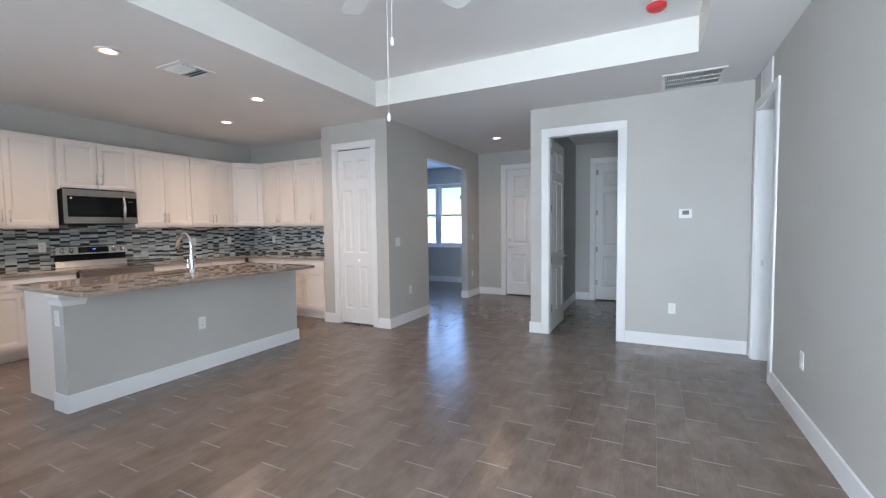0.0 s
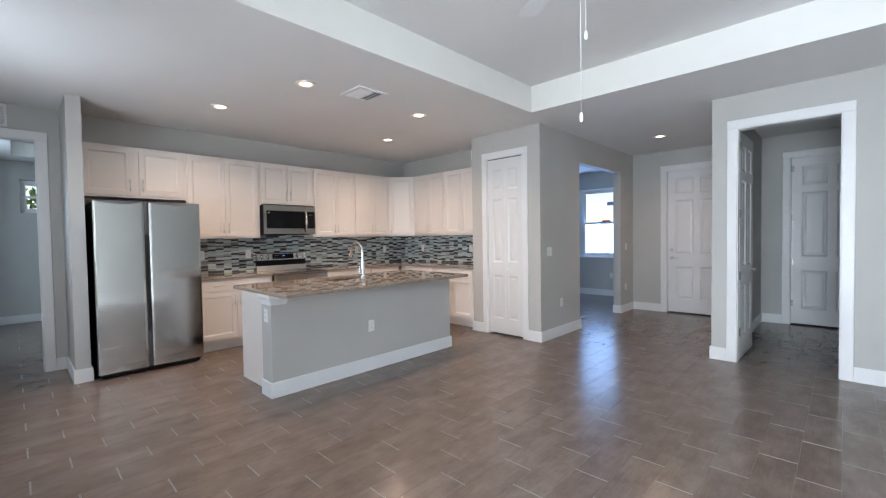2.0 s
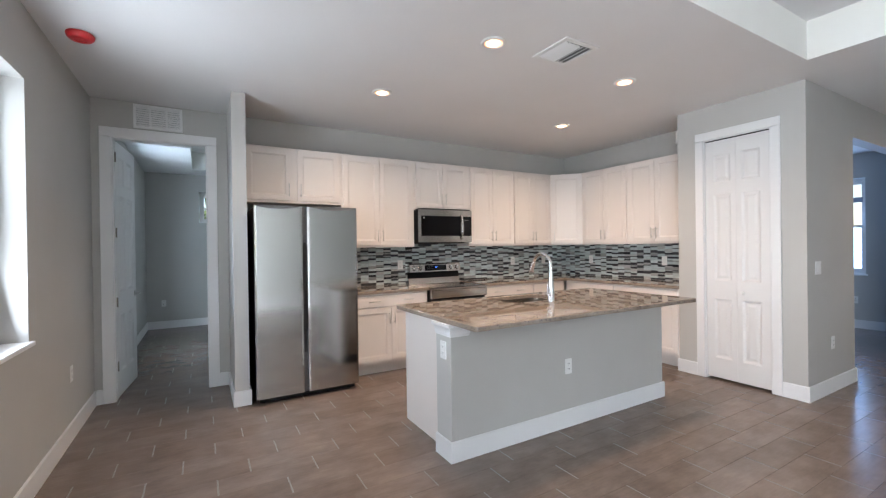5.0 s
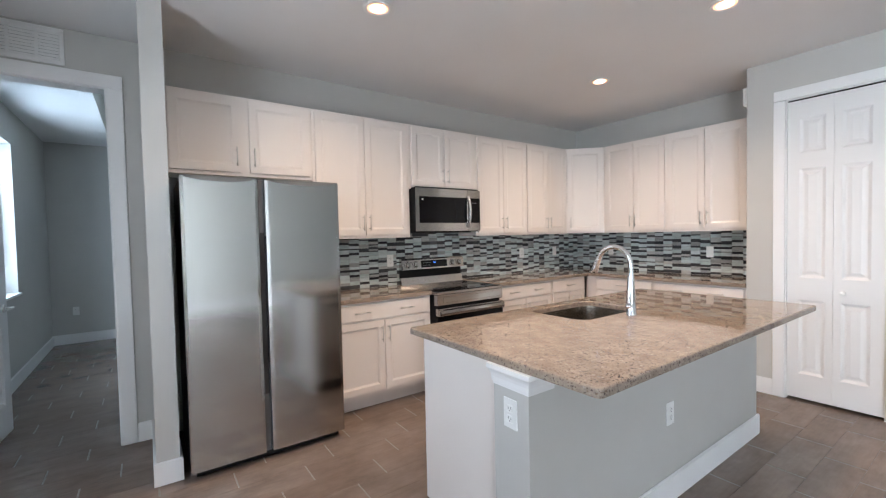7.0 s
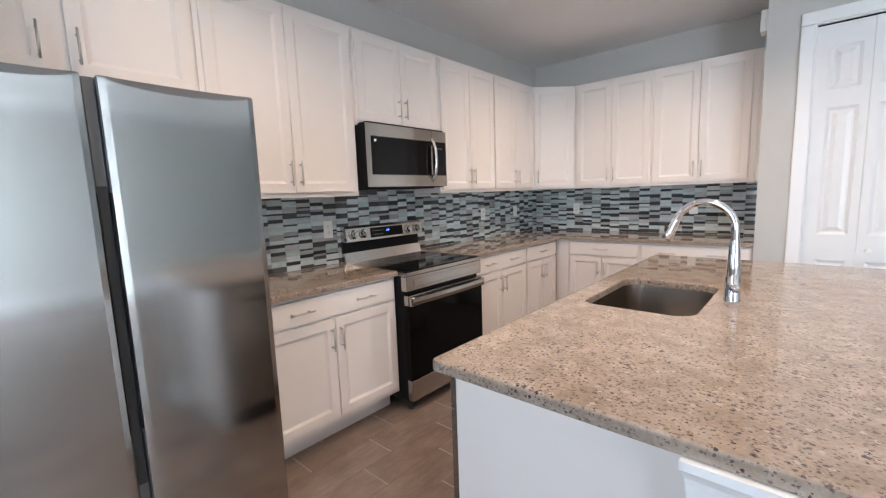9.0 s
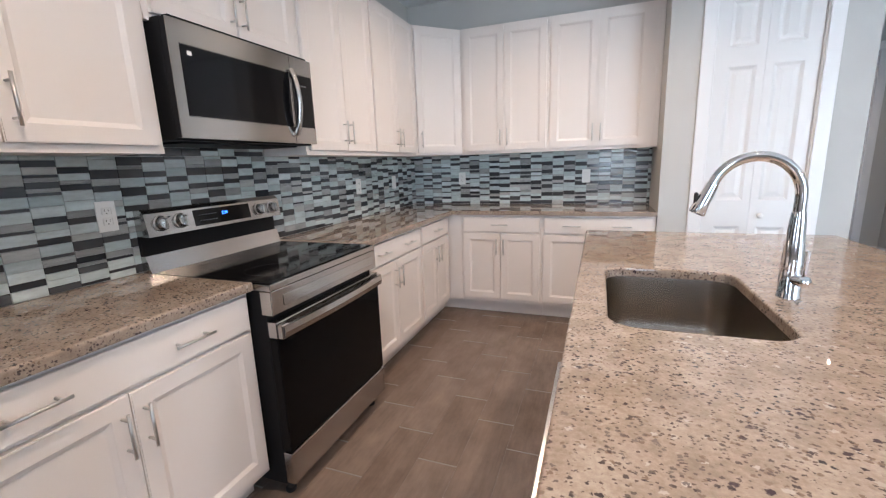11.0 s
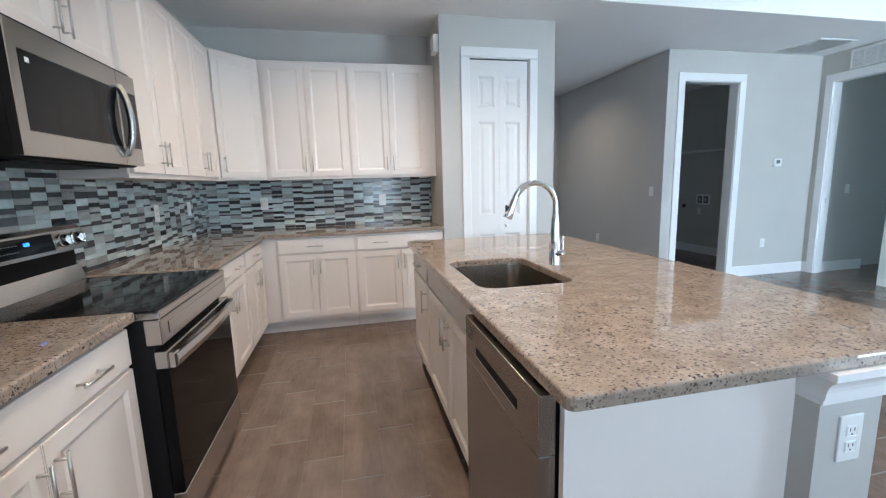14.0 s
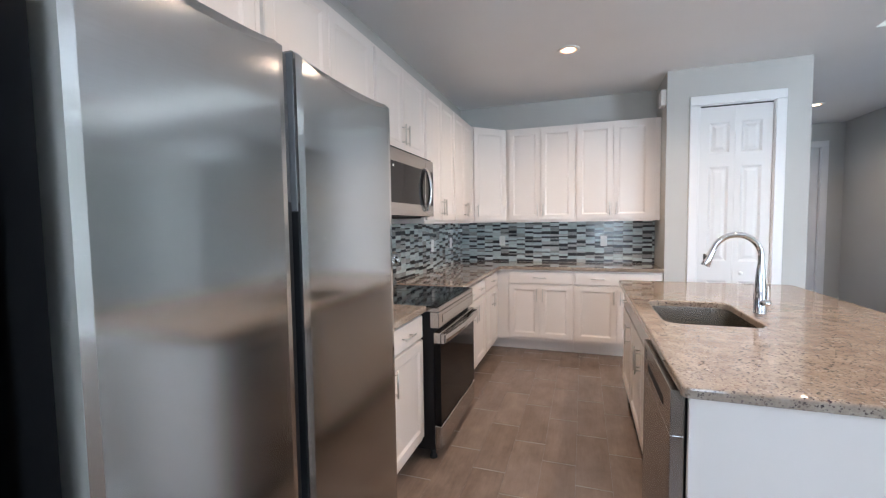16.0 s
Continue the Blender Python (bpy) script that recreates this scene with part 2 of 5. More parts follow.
# ---------------------------------------------------------------- mesh helpers


def box(bm, x0, x1, y0, y1, z0, z1, bevel=0.0, seg=1):
    vs = [bm.verts.new((x, y, z)) for x in (x0, x1) for y in (y0, y1) for z in (z0, z1)]
    quads = ((0, 1, 3, 2), (4, 6, 7, 5), (0, 4, 5, 1), (2, 3, 7, 6), (0, 2, 6, 4), (1, 5, 7, 3))
    fs = [bm.faces.new([vs[i] for i in q]) for q in quads]
    if bevel:
        es = list({e for f in fs for e in f.edges})
        bmesh.ops.bevel(bm, geom=es, offset=bevel, segments=seg, affect="EDGES", profile=0.5)


def bx(*args, bevel=0.0, seg=1):
    bm = bmesh.new()
    box(bm, *args, bevel=bevel, seg=seg)
    return bm


def rod(bm, a, b, r, n=12, r2=None):
    """A round bar from a to b."""
    a, b = Vector(a), Vector(b)
    d = b - a
    q = d.to_track_quat("Z", "Y")
    rings = []
    for p, rad in ((a, r), (b, r if r2 is None else r2)):
        rings.append([bm.verts.new(p + q @ Vector((rad * math.cos(2 * math.pi * i / n), rad * math.sin(2 * math.pi * i / n), 0))) for i in range(n)])
    for i in range(n):
        f = bm.faces.new((rings[0][i], rings[0][(i + 1) % n], rings[1][(i + 1) % n], rings[1][i]))
        f.smooth = True
    bm.faces.new(rings[0][::-1])
    bm.faces.new(rings[1])


def lathe(bm, profile, n=24, at=(0, 0, 0), turn=None, cap=True):
    """A turned shape from (radius, height) pairs."""
    turn = turn or Matrix.Identity(4)
    rings = []
    for r, h in profile:
        rings.append([bm.verts.new(Vector(at) + (turn @ Vector((r * math.cos(2 * math.pi * i / n), r * math.sin(2 * math.pi * i / n), h)))) for i in range(n)])
    for a, b in zip(rings, rings[1:]):
        for i in range(n):
            bm.faces.new((a[i], a[(i + 1) % n], b[(i + 1) % n], b[i])).smooth = True
    if cap:
        bm.faces.new(rings[0][::-1])
        bm.faces.new(rings[-1])


def tube(bm, pts, radii, n=14):
    """A round tube along points."""
    pts = [Vector(p) for p in pts]
    rings = []
    for i, p in enumerate(pts):
        d = (pts[min(i + 1, len(pts) - 1)] - pts[max(i - 1, 0)]).normalized()
        side = Vector((0.3, 0.9, 0.05)).cross(d).normalized() if abs(d.y) < 0.9 else Vector((1, 0, 0)).cross(d).normalized()
        up = d.cross(side)
        rings.append([bm.verts.new(p + radii[i] * (math.cos(2 * math.pi * k / n) * side + math.sin(2 * math.pi * k / n) * up)) for k in range(n)])
    for a, b in zip(rings, rings[1:]):
        for i in range(n):
            bm.faces.new((a[i], a[(i + 1) % n], b[(i + 1) % n], b[i])).smooth = True
    bm.faces.new(rings[0][::-1])
    bm.faces.new(rings[-1])


def mesh_of(name, bm, material):
    bmesh.ops.recalc_face_normals(bm, faces=bm.faces)
    for e in bm.edges:
        if len(e.link_faces) == 2 and e.calc_face_angle(0) > 0.6:
            e.smooth = False
    me = bpy.data.meshes.new(name)
    bm.to_mesh(me)
    bm.free()
    me.materials.append(material)
    return me


def part(name, bm, material, parent, label=""):
    ob = new(name, mesh_of(name, bm, material))
    ob.parent = parent
    return tagged(ob, label)


def thing(name, m, label, category, group="", kind=""):
    """An Empty at the base of a thing, that carries its parts."""
    ob = new(name)
    ob.empty_display_size = 0.1
    ob.matrix_basis = m
    return tagged(ob, label, category, group, kind)


def single(name, bm, material, label, category="", kind="", group="", m=None):
    ob = new(name, mesh_of(name, bm, material))
    if m is not None:
        ob.matrix_basis = m
    return tagged(ob, label, category, group, kind)


def panel_slab(bm, w, h, t, panels, steps, x0=0.0, z0=0.0, y0=0.0, both=False):
    """A slab whose face has sunk or raised panels. panels: (x0, x1, z0, z1); steps: (inset, depth) pairs."""
    xs = sorted({0.0, w, *(p[0] for p in panels), *(p[1] for p in panels)})
    zs = sorted({0.0, h, *(p[2] for p in panels), *(p[3] for p in panels)})
    faces = {}
    for side, y in ((0, y0), (1, y0 + t)):
        grid = [[bm.verts.new((x0 + x, y, z0 + z)) for z in zs] for x in xs]
        for i in range(len(xs) - 1):
            for k in range(len(zs) - 1):
                q = [grid[i][k], grid[i + 1][k], grid[i + 1][k + 1], grid[i][k + 1]]
                faces[side, i, k] = bm.faces.new(q if side == 0 else q[::-1])
        if side == 0:
            front = grid
    back = grid
    nx, nz = len(xs), len(zs)
    ring = [(i, 0) for i in range(nx)] + [(nx - 1, k) for k in range(1, nz)] + [(i, nz - 1) for i in range(nx - 2, -1, -1)] + [(0, k) for k in range(nz - 2, 0, -1)]
    for (i, k), (i2, k2) in zip(ring, ring[1:] + ring[:1]):
        bm.faces.new((front[i][k], back[i][k], back[i2][k2], front[i2][k2]))
    for side in (0, 1) if both else (0,):
        sunk = []
        for p in panels:
            cells = [f for (s, i, k), f in faces.items() if s == side and p[0] <= xs[i] < p[1] and p[2] <= zs[k] < p[3]]
            if len(cells) > 1:
                cells = bmesh.ops.dissolve_faces(bm, faces=cells)["region"]
            sunk += cells
        bm.normal_update()
        for inset, depth in steps:
            bmesh.ops.inset_individual(bm, faces=sunk, thickness=inset, depth=depth, use_even_offset=True)


def outline(bm, pts, z0, z1):
    """An upright prism over an outline of (x, y)."""
    lo = [bm.verts.new((x, y, z0)) for x, y in pts]
    hi = [bm.verts.new((x, y, z1)) for x, y in pts]
    bm.faces.new(lo[::-1])
    top = bm.faces.new(hi)
    for i in range(len(pts)):
        j = (i + 1) % len(pts)
        bm.faces.new((lo[i], lo[j], hi[j], hi[i]))
    return top


def wall(name, axis, a0, a1, s0, s1, z0, z1, holes=(), material=None, label=""):
    """A wall of thickness a0..a1 across axis, running s0..s1, with holes (s0, s1, z0, z1)."""
    bm = bmesh.new()

    def piece(p0, p1, q0, q1):
        if p1 - p0 > 1e-4 and q1 - q0 > 1e-4:
            if axis == "x":
                box(bm, a0, a1, p0, p1, q0, q1)
            else:
                box(bm, p0, p1, a0, a1, q0, q1)
    at = s0
    for h0, h1, k0, k1 in sorted(holes):
        piece(at, h0, z0, z1)
        piece(h0, h1, z0, k0)
        piece(h0, h1, k1, z1)
        at = h1
    piece(at, s1, z0, z1)
    bmesh.ops.remove_doubles(bm, verts=bm.verts, dist=1e-4)
    seen = {}
    for f in list(bm.faces):
        c = f.calc_center_median()
        seen.setdefault(tuple(round(v, 4) for v in c), []).append(f)
    bmesh.ops.delete(bm, geom=[f for fs in seen.values() if len(fs) > 1 for f in fs], context="FACES_ONLY")
    return single(name, bm, material or WALL, label or "matte light grey painted drywall wall", "wall", "structure")


H = 2.775      # ceiling
TRAYH = 3.07   # tray ceiling
DOORH = 2.437  # door openings
XW, YN = -6.19, 5.275   # kitchen walls
YS = -0.65     # window wall
XE = 1.10      # east wall

# ---------------------------------------------------------------- structure
wall("wall_west", "x", XW - 0.12, XW, YS, 9.35, 0, H, [(-0.507, 0.26, 0, DOORH)])
wall("wall_south", "y", YS - 0.2, YS, -10.5, 4.3, -0.1, 3.3, [(-4.58, -3.66, 0.875, 2.36), (-1.1, 1.0, -0.1, 2.4), (-8.6, -7.7, 0.9, 2.42), (2.2, 3.4, 0.9, 2.42)])
wall("wall_east", "x", XE, XE + 0.12, YS, 5.285, 0, H, [(4.42, 5.13, 0, DOORH)])
wall("wall_laundry_front", "y", 5.285, 5.405, -1.16, 4.3, 0, H, [(-0.94, -0.145, 0, DOORH)])
wall("wall_hall_east", "x", -1.16, -1.04, 5.405, 7.90, 0, H)
wall("wall_laundry_east", "x", 1.0, 1.12, 5.405, 7.95, 0, H)
wall("wall_entry", "y", 7.90, 8.05, -2.90, -1.04, 0, H, [(-2.35, -1.435, 0, DOORH)])
wall("wall_laundry_back", "y", 7.95, 8.1, -1.04, 1.12, 0, H, [(-0.709, 0.2, 0, DOORH)])
wall("wall_hall_west", "x", -3.02, -2.90, 4.695, 9.23, 0, H, [(5.78, 7.31, 0, 2.41)])
wall("wall_pantry_front", "y", 4.695, 4.815, -4.01, -3.02, 0, H, [(-3.745, -3.155, 0, DOORH)])
wall("wall_pantry_side", "x", -4.01, -3.91, 4.815, YN, 0, H)
wall("wall_kitchen_north", "y", YN, YN + 0.12, XW, -3.02, 0, H)
wall("wall_den_front", "y", 9.23, 9.43, XW, -2.90, -0.1, 3.3, [(-5.43, -3.70, 0.86, 2.385)])
wall("wall_fridge_stub", "y", 0.44, 0.555, XW, -5.46, 0, H)
wall("wall_bedroom_west", "x", -10.5, -10.3, YS, 3.2, -0.1, 3.3, [(0.17, 1.1, 1.89, 2.46)])
wall("wall_bedroom_north", "y", 3.08, 3.2, -10.3, XW - 0.12, 0, H)
wall("wall_suite_east", "x", 4.18, 4.3, YS, 5.285, 0, H)
wall("wall_suite_stub", "y", 5.165, 5.285, 1.22, 1.95, 0, H)


def ceiling(name, x0, x1, y0, y1, tray=None):
    """A ceiling slab, with a raised tray where one is given."""
    bm = bmesh.new()
    t = 0.06
    if tray is None:
        box(bm, x0, x1, y0, y1, H, H + t)
    else:
        a, b, c, d = tray
        box(bm, x0, a, y0, y1, H, H + t)
        box(bm, b, x1, y0, y1, H, H + t)
        box(bm, a, b, y0, c, H, H + t)
        box(bm, a, b, d, y1, H, H + t)
    single(name, bm, CEILING, "flat white textured drywall ceiling", "ceiling", "structure")
    if tray is not None:
        for x0_, x1_, y0_, y1_ in ((a - 0.05, a + 0.003, c - 0.05, d + 0.05), (b - 0.003, b + 0.05, c - 0.05, d + 0.05),
                                   (a + 0.003, b - 0.003, c - 0.05, c + 0.003), (a + 0.003, b - 0.003, d - 0.003, d + 0.05)):
            single("tray_side", bx(x0_, x1_, y0_, y1_, H + 0.0005, TRAYH), TRAY_BOUNCE, "white painted side of the raised tray ceiling", "ceiling", "structure")
        single("tray_ceiling", bx(a - 0.05, b + 0.05, c - 0.05, d + 0.05, TRAYH, TRAYH + 0.06), CEILING, "white textured raised tray ceiling", "ceiling", "structure")


ceiling("ceiling", XW - 0.12, 4.3, YS - 0.1, 9.35, (-2.735, 0.53, -0.07, 4.24))
ceiling("ceiling_bedroom", -10.4, XW - 0.12, YS - 0.1, 3.2, (-9.7, -7.0, 0.08, 2.5))
single("roof_deck", bx(-10.5, 4.3, YS - 0.2, 9.43, 3.3, 3.4), STUCCO, "plain deck that closes the house above", "roof", "structure")
wall("wall_outer_west", "x", -10.5, -10.3, 3.2, 9.43, -0.1, 3.3)
wall("wall_outer_east", "x", 4.3, 4.5, YS - 0.2, 9.43, -0.1, 3.3)
wall("wall_outer_north", "y", 9.23, 9.43, -2.90, 4.3, -0.1, 3.3)
wall("wall_outer_north_west", "y", 9.23, 9.43, -10.3, XW - 0.12, -0.1, 3.3)

# openings get painted drywall returns from the walls themselves; sills and frames follow


def window(name, m, w, h, depth, sill=True, sashes=1, rail=0.5):
    """A single-hung vinyl window; local x along the wall, -y into the room, origin at the opening's lower left corner on the wall face."""
    win = thing(name, m, "white vinyl single-hung window with clear glass", "window", kind="structure")
    sw = w / sashes
    y0, y1 = depth - 0.075, depth - 0.005
    for s in range(sashes):
        a, b = s * sw + 0.004, (s + 1) * sw - 0.004
        fr = bmesh.new()
        f = 0.045
        box(fr, a, a + f, y0, y1, 0.0, h, bevel=0.003)
        box(fr, b - f, b, y0, y1, 0.0, h, bevel=0.003)
        box(fr, a + f, b - f, y0, y1, 0.0, f, bevel=0.003)
        box(fr, a + f, b - f, y0, y1, h - f, h, bevel=0.003)
        part("window_frame", fr, VINYL, win)
        zr = h * rail
        for k, (q0, q1, dy) in enumerate(((f, zr + 0.02, 0.008), (zr - 0.02, h - f, 0.034))):
            sa = bmesh.new()
            e = 0.032
            box(sa, a + f, a + f + e, y0 + dy, y0 + dy + 0.024, q0, q1, bevel=0.002)
            box(sa, b - f - e, b - f, y0 + dy, y0 + dy + 0.024, q0, q1, bevel=0.002)
            box(sa, a + f + e, b - f - e, y0 + dy, y0 + dy + 0.024, q0, q0 + 0.04, bevel=0.002)
            box(sa, a + f + e, b - f - e, y0 + dy, y0 + dy + 0.024, q1 - 0.04, q1, bevel=0.002)
            part("sash", sa, VINYL, win)
            pane = part("pane", bx(a + f + e, b - f - e, y0 + dy + 0.010, y0 + dy + 0.014, q0 + 0.04, q1 - 0.04), GLASS, win, "clear window pane")
            pane.visible_shadow = False
        part("sash_lock", bx((a + b) / 2 - 0.03, (a + b) / 2 + 0.03, y0 - 0.006, y0 + 0.008, zr + 0.02, zr + 0.034, bevel=0.003), VINYL, win)
    if sill:
        part("window_sill", bx(-0.02, w + 0.02, -0.025, y0, -0.022, 0.003, bevel=0.005, seg=2), TRIM, win, "white marble-look sill")
    return win


# local frames: facing -y: rz 0; facing +x: rz 90; facing -x: rz -90; facing +y: rz 180
window("window_1", pose(-3.66, YS, 0.875, 0, 0, 180), 0.92, 1.485, 0.19)
den_window = window("window_2", pose(-5.43, 9.23, 0.86), 1.73, 1.525, 0.19, sashes=2)
part("label", bx(1.46, 1.67, 0.119, 0.121, 1.15, 1.23), LABEL, den_window, "blue-grey paper label on the glass")
window("window_3", pose(-7.7, YS, 0.9, 0, 0, 180), 0.9, 1.52, 0.19)
# unseen window, added as the opening for the suite's extra daylight
window("unseen_suite_window", pose(3.4, YS, 0.9, 0, 0, 180), 1.2, 1.52, 0.19)
window("window_4", pose(-10.3, 0.17, 1.89, 0, 0, 90), 0.93, 0.57, 0.19, sill=False)

# unseen door, inferred from the strong daylight on south-facing sides
slider = thing("window_5", pose(1.0, YS, 0, 0, 0, 180), "white framed sliding glass patio door", "patio door", kind="structure")
for k, (a, b, y) in enumerate(((0.0, 1.08, 0.11), (1.02, 2.1, 0.15))):
    bm = bmesh.new()
    box(bm, a, a + 0.06, y, y + 0.035, 0.03, 2.37, bevel=0.003)
    box(bm, b - 0.06, b, y, y + 0.035, 0.03, 2.37, bevel=0.003)
    box(bm, a + 0.06, b - 0.06, y, y + 0.035, 0.03, 0.11, bevel=0.003)
    box(bm, a + 0.06, b - 0.06, y, y + 0.035, 2.30, 2.37, bevel=0.003)
    part("door_frame", bm, VINYL, slider)
    pane = part("pane", bx(a + 0.06, b - 0.06, y + 0.015, y + 0.02, 0.11, 2.30), GLASS, slider, "clear glass pane")
    pane.visible_shadow = False
part("track", bx(0, 2.1, 0.09, 0.2, 0.0, 0.03, bevel=0.003), VINYL, slider)
part("head", bx(0, 2.1, 0.09, 0.2, 2.37, 2.398, bevel=0.003), VINYL, slider)

SIX = lambda w, h: [(0.115, w / 2 - 0.045, h - 0.40, h - 0.13), (w / 2 + 0.045, w - 0.115, h - 0.40, h - 0.13),
                    (0.115, w / 2 - 0.045, 0.98, h - 0.50), (w / 2 + 0.045, w - 0.115, 0.98, h - 0.50),
                    (0.115, w / 2 - 0.045, 0.22, 0.78), (w / 2 + 0.045, w - 0.115, 0.22, 0.78)]
PANEL_STEPS = ((0.004, -0.002), (0.016, -0.009), (0.012, 0.0), (0.022, 0.006))


def lever(bm, x, y, z, way, out):
    """A lever handle on a face at y, reaching out along out (-1 or 1), lever towards way."""
    lathe(bm, [(0.029, 0), (0.029, 0.008), (0.022, 0.012)], 20, (x, y, z), Euler((radians(90 if out < 0 else -90), 0, 0)).to_matrix().to_4x4())
    rod(bm, (x, y, z), (x, y + out * 0.05, z), 0.009)
    tube(bm, [(x - way * 0.008, y + out * 0.048, z), (x + way * 0.05, y + out * 0.052, z + 0.002), (x + way * 0.115, y + out * 0.045, z - 0.004)], [0.010, 0.009, 0.007], 10)


def door(name, m, w, label, t=0.12, leaf=0.0, inset=0.07, handle="lever", hinge="left", bore=False, gap=0.012, back=True, knob_only=False):
    """A cased door; local x along the wall, -y towards the viewer, +y through the wall. leaf: degrees by which it stands open inwards; None: no leaf."""
    d = thing(name, m, label, "door", kind="structure")
    c, h = 0.083, DOORH
    sides = ((-0.018, 0.0), (t, t + 0.018)) if back else ((-0.018, 0.0),)
    for y0, y1 in sides:
        part("casing", bx(-c, 0.006, y0, y1, 0, h - 0.006, bevel=0.005, seg=2), TRIM, d)
        part("casing", bx(w - 0.006, w + c, y0, y1, 0, h - 0.006, bevel=0.005, seg=2), TRIM, d)
        part("casing", bx(-c, w + c, y0, y1, h - 0.006, h + c, bevel=0.005, seg=2), TRIM, d)
    for a, b, z0, z1 in ((0.0005, 0.014, 0, h - 0.014), (w - 0.014, w - 0.0005, 0, h - 0.014), (0.0005, w - 0.0005, h - 0.014, h - 0.0005)):
        part("jamb", bx(a, b, -0.001, t + 0.001, z0, z1), TRIM, d)
    if leaf is None:
        part("strike_plate", bx(0.014, 0.0155, 0.05, 0.075, 0.93, 0.99), NICKEL, d, "brushed nickel strike plate")
        return d
    lw, lh, lt = w - 0.034, h - 0.03, 0.04
    hx = 0.017 if hinge == "left" else w - 0.017
    sgn = 1 if hinge == "left" else -1
    bm = bmesh.new()
    panels = SIX(lw, lh)
    panel_slab(bm, lw, lh, lt, panels, PANEL_STEPS, x0=0 if hinge == "left" else -lw, both=True)
    slab = part("leaf", bm, DOOR, d, "white six-panel door leaf")
    slab.matrix_basis = pose(hx, inset if leaf < 1 else t - lt, gap) @ pose(0, 0, 0, 0, 0, sgn * leaf)
    if handle == "lever":
        bm = bmesh.new()
        kx = lw - 0.065 if hinge == "left" else -(lw - 0.065)
        lever(bm, kx, 0, 0.92, -sgn, -1)
        lever(bm, kx, lt, 0.92, -sgn, 1)
        if bore:
            lathe(bm, [(0.028, 0), (0.028, 0.01), (0.02, 0.018)], 20, (kx, 0, 1.06), Euler((radians(90), 0, 0)).to_matrix().to_4x4())
        part("door_handle", bm, NICKEL, slab, "brushed nickel lever handle")
    if leaf > 1 or knob_only:
        for z in (0.25, 0.85, 1.50, lh - 0.2):
            bm = bmesh.new()
            box(bm, -0.003 * sgn - 0.001, 0.032 * sgn, -0.003, 0.0, z, z + 0.09) if sgn > 0 else box(bm, -0.032, 0.004, -0.003, 0.0, z, z + 0.09)
            box(bm, -0.0025, -0.0005, 0.002, lt - 0.004, z, z + 0.09)
            rod(bm, (-0.004, -0.005, z), (-0.004, -0.005, z + 0.09), 0.006, 10)
            part("hinge", bm, BRASSY, slab, "satin steel hinge")
    return d


pantry = thing("door_1", pose(-3.745, 4.695, 0), "white bifold pantry door with moulded panels", "door", kind="structure")
PW, PH = 0.59, DOORH
for a, b, z0, z1 in ((-0.075, 0.004, 0, PH), (PW - 0.004, PW + 0.075, 0, PH), (-0.075, PW + 0.075, PH - 0.004, PH + 0.078)):
    part("casing", bx(a, b, -0.018, 0, z0, z1 - (0.006 if z0 == 0 else 0), bevel=0.005, seg=2), TRIM, pantry)
for a, b, z0, z1 in ((0.0005, 0.012, 0, PH - 0.012), (PW - 0.012, PW - 0.0005, 0, PH - 0.012), (0.0005, PW - 0.0005, PH - 0.012, PH - 0.0005)):
    part("jamb", bx(a, b, -0.001, 0.12, z0, z1), TRIM, pantry)
for k in range(2):
    lw = (PW - 0.0275) / 2 - 0.0008
    bm = bmesh.new()
    hh = PH - 0.046
    a, b = (0.075, lw - 0.045) if k == 0 else (0.045, lw - 0.075)
    panel_slab(bm, lw, hh, 0.035, [(a, b, hh - 0.42, hh - 0.14), (a, b, 0.98, hh - 0.54), (a, b, 0.20, 0.80)], PANEL_STEPS)
    leaf_ob = part("leaf", bm, DOOR, pantry)
    leaf_ob.matrix_basis = pose(0.0132 + k * (lw + 0.0014), 0.014, 0.022)
bm = bmesh.new()
lathe(bm, [(0.010, 0), (0.010, 0.012), (0.018, 0.022), (0.017, 0.032), (0.008, 0.037)], 16, (PW / 2 + 0.06, 0.014, 0.9), Euler((radians(90), 0, 0)).to_matrix().to_4x4())
part("knob", bm, PLASTIC, pantry, "small white round knob")
part("track", bx(0.014, PW - 0.014, 0.020, 0.052, PH - 0.0235, PH - 0.0125), BLACK, pantry, "dark bifold track")

door("door_2", pose(XW, -0.507, 0, 0, 0, 90), 0.767, "white six-panel bedroom door standing open", leaf=85)
door("door_3", pose(-0.94, 5.285, 0), 0.795, "white six-panel laundry door standing open", leaf=89)
door("door_4", pose(XE, 5.13, 0, 0, 0, -90), 0.71, "white cased doorway in the grey wall", leaf=None)
door("door_5", pose(-2.35, 7.90, 0), 0.915, "white six-panel front door, closed", t=0.15, leaf=0, inset=0.03, bore=True, back=False, gap=0.02, hinge="right")
door("door_6", pose(-0.709, 7.95, 0), 0.909, "white six-panel door at the laundry's back, closed", t=0.15, leaf=0, inset=0.03, back=False, gap=0.02, knob_only=True)


def baseboard(x0, x1, y0, y1):
    bm = bx(x0, x1, y0, y1, 0, 0.135)
    es = [e for e in bm.edges if all(v.co.z > 0.1 for v in e.verts)]
    bmesh.ops.bevel(bm, geom=es, offset=0.006, segments=2, affect="EDGES")
    single("baseboard", bm, TRIM, "white painted baseboard along the wall", "baseboard", "structure")


